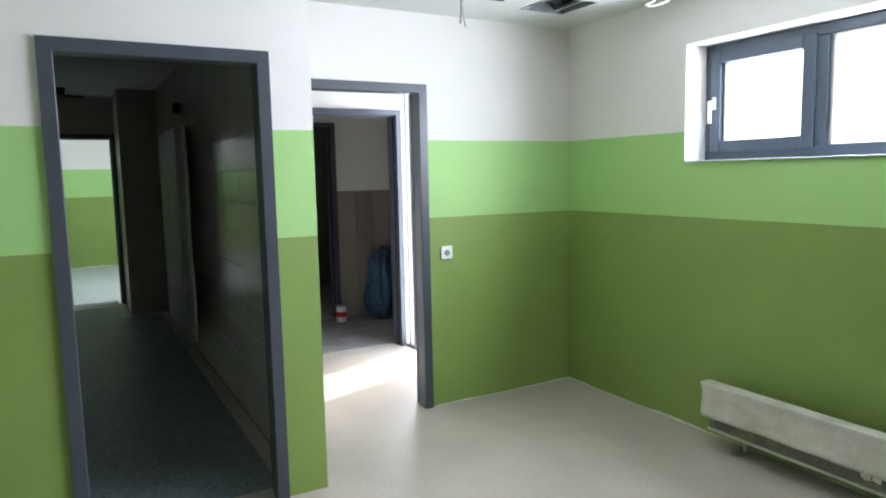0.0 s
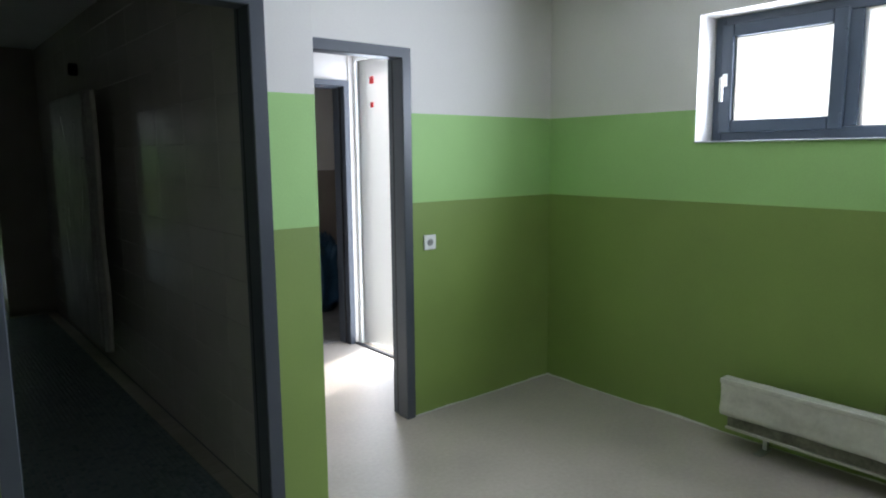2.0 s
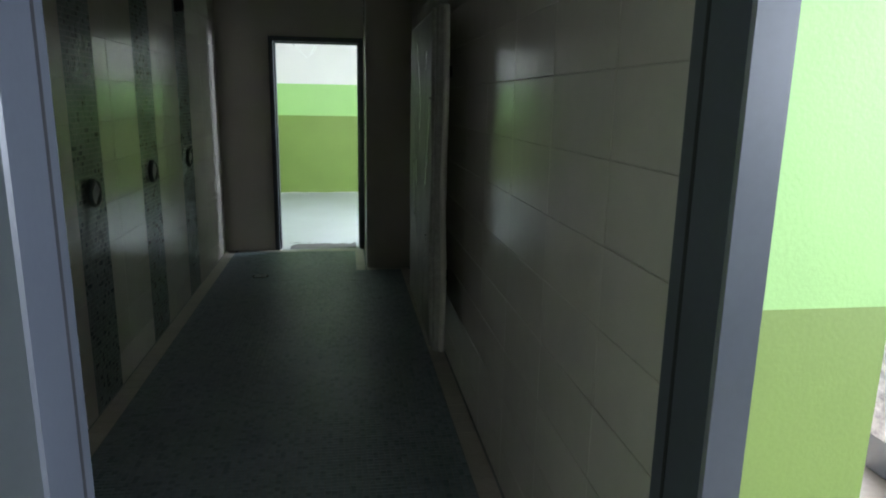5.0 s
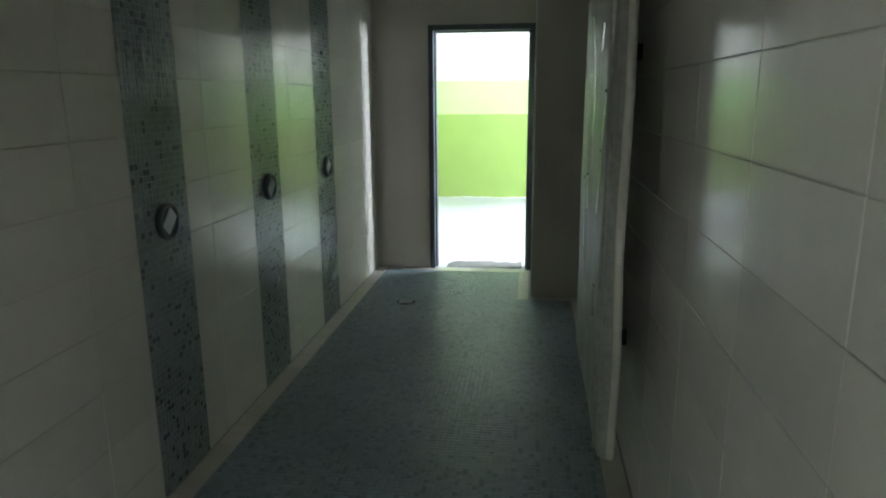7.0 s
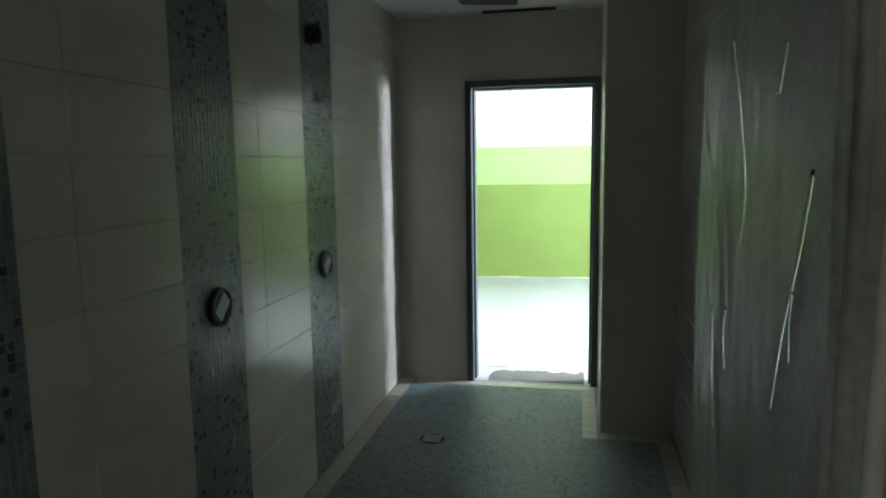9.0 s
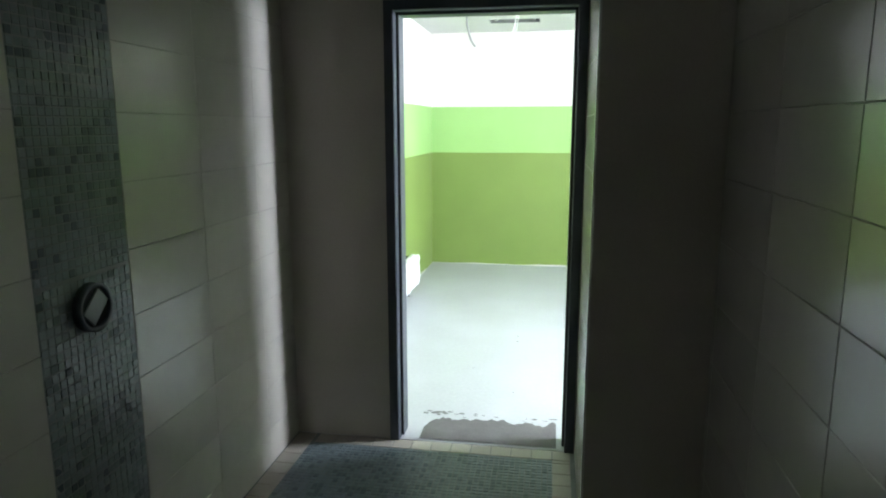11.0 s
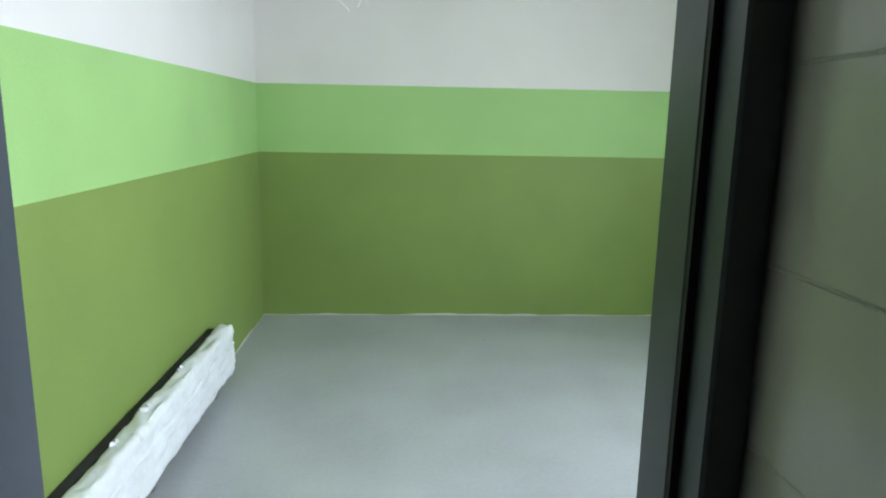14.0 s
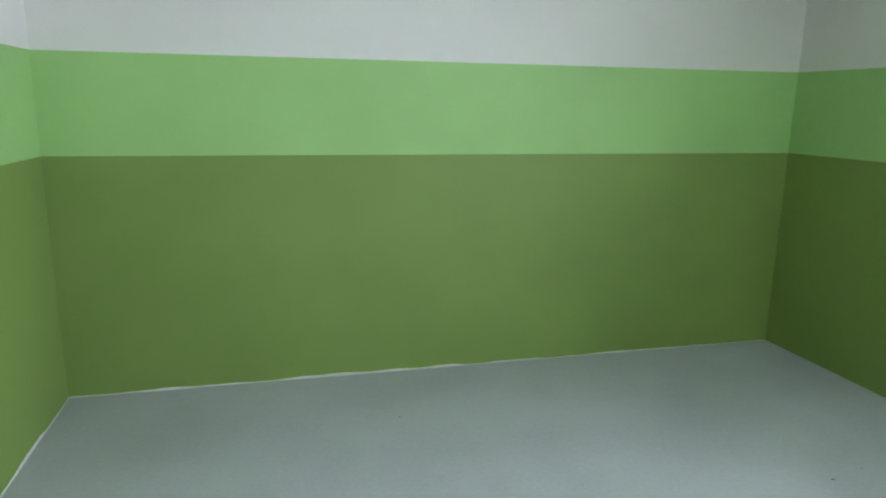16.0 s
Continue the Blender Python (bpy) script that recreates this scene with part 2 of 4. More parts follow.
def solid(name, xs, ys, zs, holes, mats, choose, label=""):
    """A wall or slab on a grid of planes, with openings cut through; choose(centre, normal) picks the finish of a face."""
    for h in holes:
        xs, ys, zs = xs + [h[0], h[1]], ys + [h[2], h[3]], zs + [h[4], h[5]]
    lim = [(min(a), max(a)) for a in ([xs[0], xs[1]], [ys[0], ys[1]], [zs[0], zs[1]])]
    ax = [sorted({round(v, 5) for v in a if l[0] <= v <= l[1]}) for a, l in zip((xs, ys, zs), lim)]
    n = [len(a) - 1 for a in ax]

    def full(i, j, k):
        if not (0 <= i < n[0] and 0 <= j < n[1] and 0 <= k < n[2]):
            return False
        c = [(a[q] + a[q + 1]) / 2 for a, q in zip(ax, (i, j, k))]
        return not any(h[0] < c[0] < h[1] and h[2] < c[1] < h[3] and h[4] < c[2] < h[5] for h in holes)

    verts, index, faces, idx = [], {}, [], []

    def vid(i, j, k):
        if (i, j, k) not in index:
            index[i, j, k] = len(verts)
            verts.append((ax[0][i], ax[1][j], ax[2][k]))
        return index[i, j, k]

    sides = [((-1, 0, 0), ((0, 0, 0), (0, 0, 1), (0, 1, 1), (0, 1, 0))), ((1, 0, 0), ((1, 0, 0), (1, 1, 0), (1, 1, 1), (1, 0, 1))),
             ((0, -1, 0), ((0, 0, 0), (1, 0, 0), (1, 0, 1), (0, 0, 1))), ((0, 1, 0), ((0, 1, 0), (0, 1, 1), (1, 1, 1), (1, 1, 0))),
             ((0, 0, -1), ((0, 0, 0), (0, 1, 0), (1, 1, 0), (1, 0, 0))), ((0, 0, 1), ((0, 0, 1), (1, 0, 1), (1, 1, 1), (0, 1, 1)))]
    for i in range(n[0]):
        for j in range(n[1]):
            for k in range(n[2]):
                if not full(i, j, k):
                    continue
                for nrm, quad in sides:
                    if full(i + nrm[0], j + nrm[1], k + nrm[2]):
                        continue
                    ids = [vid(i + a, j + b, k + c) for a, b, c in quad]
                    cen = sum((Vector(verts[q]) for q in ids), Vector()) / 4
                    faces.append(ids)
                    idx.append(mats.index(choose(cen, Vector(nrm))))
    return tagged(mesh_from(name, verts, faces, mats, idx), label, "", "", "structure")


LOW, HIGH = 1.24, 1.73  # heights of the two paint lines


def bands(c):
    return DARK_GREEN if c.z < LOW else LIGHT_GREEN if c.z < HIGH else WHITE


GREENS = [DARK_GREEN, LIGHT_GREEN, WHITE]
# ---- large structure ----
H = 2.5
Z3 = [0, H, LOW, HIGH]
# green room with the strip window
solid("wall_1", [-1.8, 1.074], [0, 0.12], Z3, [(0.012, 0.872, -1, 1, -1, 2.058)], GREENS + [PLASTER],
      lambda c, n: PLASTER if n.y > 0.5 else bands(c), "wall painted white over light green over olive green")
solid("wall_2", [0.98, 1.074], [0.12, 6.0], Z3 + [2.0], [], GREENS + [GROUT],
      lambda c, n: GROUT if n.x < -0.5 else WHITE if c.y > 1.5 else bands(c), "partition wall, tiled in the passage, painted behind")
solid("wall_3", [1.0742, 1.078], [0.0, 0.72], Z3, [], GREENS, lambda c, n: bands(c), "painted return of the door wall")
solid("wall_4", [1.078, 3.195], [0.72, 0.84], Z3, [(1.176, 2.037, 0, 2, -1, 2.058)], GREENS,
      lambda c, n: WHITE if n.y > 0.5 else bands(c), "wall painted white over light green over olive green")
solid("wall_5", [3.195, 3.50], [-6.2, 0.84], Z3, [(3, 4, -2.80, -0.307, 1.555, 2.218)], GREENS + [RENDER_WALL],
      lambda c, n: RENDER_WALL if n.x > 0.5 else WHITE if 3.2 < c.x < 3.49 else bands(c), "outer wall in two greens and white")
# unseen wall, its distance chosen for the light it bounces into the passage
solid("wall_6", [-1.92, -1.8], [-6.2, 0.12], Z3, [], GREENS, lambda c, n: bands(c), "wall in two greens and white")
# unseen back wall, set far off to weaken the room's bounce light
solid("wall_7", [-1.8, 3.195], [-6.2, -6.08], Z3, [], GREENS, lambda c, n: bands(c), "wall in two greens and white")
# tiled passage
solid("wall_8", [-0.91, -0.79], [0.12, 6.0], [0, 2.52], [], [GROUT], lambda c, n: GROUT, "tiled wall of the dark passage")
solid("wall_9", [-1.0, 3.63], [6.0, 6.12], Z3, [(-0.296, 0.570, 5, 7, -1, 2.058)], GREENS + [PLASTER],
      lambda c, n: PLASTER if n.y < -0.5 else bands(c), "end wall of the passage, beige on one side")
solid("wall_10", [0.586, 0.98], [5.21, 6.0], [0, 2.52], [], [PLASTER, GROUT],
      lambda c, n: GROUT if n.x < -0.5 else PLASTER, "boxed-in pillar beside the far doorway")
# second green room
solid("wall_11", [-1.0, -0.885], [6.12, 10.42], Z3, [], GREENS, lambda c, n: bands(c), "wall in two greens and white")
solid("wall_12", [-0.885, 3.33], [10.3, 10.42], Z3, [], GREENS, lambda c, n: bands(c), "wall in two greens and white")
solid("wall_13", [3.33, 3.72], [6.12, 10.42], Z3, [(3, 4, 6.14, 7.60, 1.555, 2.218)], GREENS + [RENDER_WALL],
      lambda c, n: RENDER_WALL if n.x > 0.5 else WHITE if 3.34 < c.x < 3.71 else bands(c), "outer wall in two greens and white")
# hall with the glazed door and the rooms behind it
solid("wall_14", [2.605, 2.86], [0.84, 2.37], [0, H], [(2, 3, 1.60, 2.235, -1, 2.25)], [WHITE, RENDER_WALL],
      lambda c, n: RENDER_WALL if n.x > 0.5 else WHITE, "white hall wall around the glazed door")
solid("wall_15", [1.074, 2.605], [2.25, 2.37], [0, H, 1.36], [(1.727, 2.588, 2, 3, -1, 2.058)], [WHITE, BROWN],
      lambda c, n: BROWN if n.y > 0.5 and c.z < 1.36 else WHITE, "white hall wall with a doorway")
solid("wall_16", [2.605, 3.36], [2.37, 3.0], [0, H, 1.36], [(2.5, 2.70, 2.3, 3.1, -1, 3), (2.5, 3.24, 2.43, 3.1, -1, 3)], [WHITE, BROWN, RENDER_WALL],
      lambda c, n: RENDER_WALL if n.x > 0.5 or n.y < -0.5 else BROWN if c.z < 1.36 else WHITE, "white and taupe wall")
solid("wall_19", [3.36, 3.5], [2.88, 3.0], [0, H, 1.36], [], [WHITE, BROWN, RENDER_WALL],
      lambda c, n: RENDER_WALL if n.y < -0.5 else BROWN if c.z < 1.36 else WHITE, "white and taupe wall")
solid("wall_17", [1.074, 3.5], [3.68, 3.80], [0, H, 1.36], [(1.652, 2.513, 3, 4, -1, 2.058)], [WHITE, BROWN],
      lambda c, n: BROWN if c.z < 1.36 else WHITE, "white over taupe wall of the unlit store room")
solid("wall_18", [3.5, 3.62], [2.88, 6.0], [0, H, 1.36], [], [WHITE, BROWN, RENDER_WALL],
      lambda c, n: RENDER_WALL if n.x > 0.5 else BROWN if c.z < 1.36 else WHITE, "white over taupe wall")

solid("floor_1", [-1.92, 3.5], [-6.2, 0.12], [-0.2, 0], [], [WARM_SCREED], lambda c, n: WARM_SCREED, "beige-grey coated screed floor")
solid("floor_2", [0.98, 3.5], [0.12, 6.0], [-0.2, 0], [], [WARM_SCREED], lambda c, n: WARM_SCREED, "beige-grey coated screed floor")
solid("floor_3", [-0.91, 0.98], [0.12, 6.0], [-0.2, -0.003], [], [FLOOR_GROUT], lambda c, n: FLOOR_GROUT, "grouted floor bed of the passage")
solid("floor_4", [-1.0, 3.63], [6.0, 10.42], [-0.2, 0], [], [SCREED], lambda c, n: SCREED, "light blue-grey coated screed floor")
solid("floor_5", [1.08, 3.24], [2.37, 3.68], [0, 0.004], [], [CONCRETE], lambda c, n: CONCRETE, "dusty bare concrete floor")
solid("floor_6", [3.24, 3.5], [3.0, 3.68], [0, 0.004], [], [CONCRETE], lambda c, n: CONCRETE, "dusty bare concrete floor")

# the cut-outs' inner faces are painted near-black, as their shade
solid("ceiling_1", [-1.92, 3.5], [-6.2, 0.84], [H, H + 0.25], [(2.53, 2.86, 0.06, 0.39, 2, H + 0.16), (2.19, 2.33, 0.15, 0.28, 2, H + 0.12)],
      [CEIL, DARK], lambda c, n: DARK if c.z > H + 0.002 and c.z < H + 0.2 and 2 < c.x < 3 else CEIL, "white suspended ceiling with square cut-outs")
# shade of the passage cut-out is painted on its inner faces too
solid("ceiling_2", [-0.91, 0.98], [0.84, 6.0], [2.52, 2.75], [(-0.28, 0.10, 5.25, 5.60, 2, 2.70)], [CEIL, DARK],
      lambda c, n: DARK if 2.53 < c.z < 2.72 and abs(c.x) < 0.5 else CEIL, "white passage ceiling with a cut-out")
solid("ceiling_3", [0.98, 2.86], [0.84, 6.0], [H, H + 0.25], [], [CEIL], lambda c, n: CEIL, "white hall ceiling")
solid("ceiling_5", [2.86, 3.62], [2.88, 6.0], [H, H + 0.25], [], [CEIL], lambda c, n: CEIL, "white store ceiling")
solid("ceiling_6", [2.86, 3.36], [2.37, 2.88], [H, H + 0.25], [], [CEIL], lambda c, n: CEIL, "white store ceiling")
# inner faces of the slot carry their shade as near-black colour
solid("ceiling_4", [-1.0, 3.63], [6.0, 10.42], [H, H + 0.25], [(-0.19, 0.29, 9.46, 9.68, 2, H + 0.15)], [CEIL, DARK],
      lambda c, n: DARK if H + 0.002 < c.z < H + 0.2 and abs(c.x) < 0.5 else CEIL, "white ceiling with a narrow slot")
ground = mesh_from("ground", [(-400, -400, -0.21), (400, -400, -0.21), (400, 400, -0.21), (-400, 400, -0.21)], [(0, 1, 2, 3)], PAVING)
tagged(ground, "pale paved ground outside", "", "", "structure")


# ---- door frames ----
def door_frame(name, x0, x1, y0, depth, top, flip, label):
    """Wrap-round steel door frame with a rebate; flip puts the rebate on the far side."""
    d = empty(name, (x0 + x1) / 2, y0, 0, label=label, kind="structure")
    fw, st, pr = 0.044, 0.012, 0.018
    prof = [(0, -pr), (fw - 0.004, -pr), (fw, -pr + 0.004), (fw, 0.045), (fw + st - 0.003, 0.045), (fw + st, 0.048),
            (fw + st, depth + pr - 0.004), (fw + st - 0.004, depth + pr), (0, depth + pr), (0, depth + 0.002), (0.012, depth + 0.002), (0.012, -0.002), (0, -0.002)]

    def run(pname, place, a, b):
        bm = bmesh.new()
        rows = []
        for end in (a, b):
            rows.append([bm.verts.new(place(u, (y0 + depth - v) if flip else (y0 + v), end)) for u, v in prof])
        n = len(prof)
        for k in range(n):
            bm.faces.new((rows[0][k], rows[0][(k + 1) % n], rows[1][(k + 1) % n], rows[1][k]))
        for r in rows:
            bm.faces.new(r)
        bmesh.ops.recalc_face_normals(bm, faces=bm.faces)
        return part(pname, bm, STEEL, d)

    left = run("jamb", lambda u, v, e: (x0 + u, v, 0.0 if e == 0 else top - u), 0, 1)
    right = run("jamb", lambda u, v, e: (x1 - u, v, 0.0 if e == 0 else top - u), 0, 1)
    run("head", lambda u, v, e: (x0 + u if e == 0 else x1 - u, v, top - u), 0, 1)
    vs = 0.0405 if not flip else depth - 0.0405
    seal = lambda xa, xb: box(xa, xb, y0 + vs - 0.004, y0 + vs + 0.004, 0.01, top - fw - 0.002)
    part("seal", seal(x0 + fw + 0.0005, x0 + fw + 0.011), RUBBER, left)
    part("seal", seal(x1 - fw - 0.011, x1 - fw - 0.0005), RUBBER, right)
    return d


door_frame("door_1", 0.0, 0.884, 0.0, 0.12, 2.07, True, "open anthracite steel door frame without a leaf")
door_frame("door_2", 1.164, 2.049, 0.72, 0.12, 2.07, True, "anthracite steel door frame into the bright hall")
door_frame("door_3", -0.308, 0.582, 6.0, 0.12, 2.07, False, "open anthracite steel door frame into the green room")
door_frame("door_4", 1.715, 2.600, 2.25, 0.12, 2.07, False, "anthracite steel door frame into the store room")
door_frame("door_5", 1.640, 2.525, 3.68, 0.12, 2.07, False, "dark steel door frame at the back of the store")


# ---- windows ----
def strip_window(name, xf, ya, yb, split, z0, z1, reveal, label):
    """Flat strip window in an outer wall: a small turning sash and a large fixed pane. ya is the sash end."""
    s = 1 if yb > ya else -1
    w = empty(name, xf, (ya + yb) / 2, z0, label=label, kind="structure")
    Y = lambda v: ya + s * v
    L = abs(yb - ya)

    def bar(pname, a, b, c, d, x0, x1, parent, bev=0.006):
        p, q = sorted((Y(a), Y(b)))
        return part(pname, box(x0, x1, p, q, c, d, bev), FRAME_BLUE, parent)

    x1 = xf + 0.08
    bar("frame_side", 0, 0.055, z0, z1, xf, x1, w)
    bar("frame_side", L - 0.07, L, z0, z1, xf, x1, w)
    bar("frame_top", 0.055, L - 0.07, z1 - 0.06, z1, xf, x1, w)
    bar("frame_bottom", 0.055, L - 0.07, z0, z0 + 0.07, xf, x1, w)
    bar("mullion", split - 0.045, split + 0.03, z0 + 0.07, z1 - 0.06, xf, x1, w)
    sash = empty("sash", xf, Y(split / 2), z0)
    child(sash, w)
    bpy.context.view_layer.update()
    a, b, c, d, f = 0.04, split - 0.028, z0 + 0.052, z1 - 0.042, 0.068
    bar("stile", a, a + f, c, d, xf - 0.014, xf + 0.05, sash, 0.008)
    bar("stile", b - f, b, c, d, xf - 0.014, xf + 0.05, sash, 0.008)
    bar("rail", a + f, b - f, c, c + f, xf - 0.014, xf + 0.05, sash, 0.008)
    bar("rail", a + f, b - f, d - f, d, xf - 0.014, xf + 0.05, sash, 0.008)
    p, q = sorted((Y(a + f), Y(b - f)))
    g = part("pane", box(xf + 0.012, xf + 0.03, p, q, c + f, d - f), FROSTED, sash, "frosted white glass")
    p, q = sorted((Y(split + 0.03), Y(L - 0.07)))
    part("pane", box(xf + 0.012, xf + 0.03, p, q, z0 + 0.07, z1 - 0.06), FROSTED, w, "frosted white glass")
    for z in (z0 + 0.10, z1 - 0.12):
        y = Y(split - 0.036)
        part("hinge", box(xf - 0.02, xf - 0.001, y - 0.009, y + 0.009, z - 0.03, z + 0.03, 0.006), FRAME_BLUE, w)
    y = Y(0.073)
    zc = (z0 + z1) / 2
    h = part("handle", box(xf - 0.024, xf - 0.014, y - 0.014, y + 0.014, zc - 0.035, zc + 0.035, 0.006), PLASTIC, sash, "white plastic window handle")
    bm = box(xf - 0.052, xf - 0.022, y - 0.010, y + 0.010, zc - 0.010, zc + 0.012, 0.005)
    box(xf - 0.064, xf - 0.048, y - 0.011, y + 0.011, zc - 0.115, zc + 0.014, 0.007, 2, bm)
    part("lever", bm, PLASTIC, h)
    p, q = sorted((ya, yb))
    part("sill", box(xf - reveal - 0.015, xf - 0.001, p + 0.002, q - 0.002, z0 - 0.0, z0 + 0.008, 0.003), SILL, w, "thin grey window sill")
    return w


strip_window("window_1", 3.362, -0.307, -2.80, 0.69, 1.555, 2.218, 0.167, "grey strip window with frosted panes, sash shut")
strip_window("window_2", 3.60, 6.14, 7.60, 0.68, 1.555, 2.218, 0.27, "grey strip window with frosted panes, sash shut")


def glazed_door():
    d = empty("door_6", 2.66, 1.92, 0, label="outer door with satin glass and two red stickers on the glass", kind="structure")
    for a, b in ((1.60, 1.635), (2.20, 2.235)):
        part("jamb", box(2.64, 2.71, a, b, 0, 2.25, 0.004), PLASTIC, d)
    part("head", box(2.64, 2.71, 1.635, 2.20, 2.215, 2.25, 0.004), PLASTIC, d)
    part("threshold", box(2.598, 2.63, 1.60, 2.235, 0.0, 0.012, 0.003), DARK, d, "dark worn threshold")
    pane = part("pane", box(2.668, 2.684, 1.635, 2.20, 0.02, 2.215), FROSTED, d, "bright satin glass")
    pane.visible_shadow = False
    for z, r in ((2.055, 0.026), (1.875, 0.019)):
        part("sticker", box(2.640, 2.645, 1.98 - r, 1.98 + r, z - r, z + r, 0.002), RED, pane, "red square warning sticker")
    return d


glazed_door()


def hall_leaf():
    """Outer door leaf folded back flat against the hall wall, still in its wrapping."""
    leaf = empty("door_leaf", 2.575, 1.25, 0, label="folded-back grey door leaf in printed wrapping film", category="door")
    part("panel", box(2.556, 2.602, 0.90, 1.595, 0.006, 2.02, 0.002), STEEL, leaf, "dark grey door panel")
    for z0, z1 in ((0.16, 0.835), (1.055, 2.02)):
        part("wrapping_film", box(2.5505, 2.5555, 0.91, 1.600, z0, z1, 0.002), FOIL, leaf, "printed grey protective film")
        for k in range(int((z1 - z0) / 0.085)):
            z = z0 + 0.03 + k * 0.085
            part("print_bar", box(2.5492, 2.5502, 1.50, 1.588, z, z + 0.05), PRINT, leaf, "pale printed bar")
    lock = part("lock", box(2.549, 2.556, 1.49, 1.585, 0.85, 1.04, 0.002), DARK, leaf, "dark lock cut-out with a metal latch")
    part("latch", box(2.535, 2.549, 1.50, 1.56, 0.985, 1.015, 0.004), ZINC, lock)
    part("bolt", box(2.541, 2.549, 1.51, 1.55, 0.90, 0.94, 0.003), ZINC, lock)


hall_leaf()
# ---- things ----
def wrapped(name, ax0, ax1, y0, y1, z0, z1, amp, seed, n_len, n_w, n_h, streak, m, parent, label="", soft=0.05, crush=0.0):
    """A body in loose plastic film: a rounded box whose skin is pulled into folds."""
    bm = bmesh.new()
    bmesh.ops.create_cube(bm, size=1)
    for axis, cuts in ((0, n_w), (1, n_len), (2, n_h)):
        for k in range(1, cuts):
            co, no = [0, 0, 0], [0, 0, 0]
            co[axis], no[axis] = k / cuts - 0.5, 1
            bmesh.ops.bisect_plane(bm, geom=bm.verts[:] + bm.edges[:] + bm.faces[:], plane_co=co, plane_no=no)
    size = Vector((ax1 - ax0, y1 - y0, z1 - z0))
    mid = Vector(((ax0 + ax1) / 2, (y0 + y1) / 2, (z0 + z1) / 2))
    r = min(min(size) * 0.45, soft)
    for v in bm.verts:
        p = Vector((v.co.x * size.x, v.co.y * size.y, v.co.z * size.z))
        core = Vector([max(-s / 2 + r, min(s / 2 - r, c)) for c, s in zip(p, size)])
        d = p - core
        if d.length > 1e-6:
            p = core + d.normalized() * r
        q = Vector((p.x * streak[0], p.y * streak[1], p.z * streak[2])) + Vector((seed, seed * 1.7, -seed))
        f = noise.fractal(q, 0.9, 2.1, 4) + 0.6 * (1 - abs(noise.noise(q * 1.7)) * 2)
        v.co = mid + p + (d.normalized() if d.length > 1e-6 else Vector((0, 0, 0))) * f * amp
        if crush:
            u = Vector((p.x * 9, p.y * 3.4 + p.z * 5, p.z * 15 - p.y * 2)) + Vector((seed, 0, seed))
            sharp = (1 - abs(noise.noise(u))) ** 5 + 0.6 * (1 - abs(noise.noise(u * 2.3))) ** 5 - 0.85
            v.co += (d.normalized() if d.length > 1e-6 else Vector()) * crush * sharp
    for f in bm.faces:
        f.smooth = True
    return part(name, bm, m, parent, label)


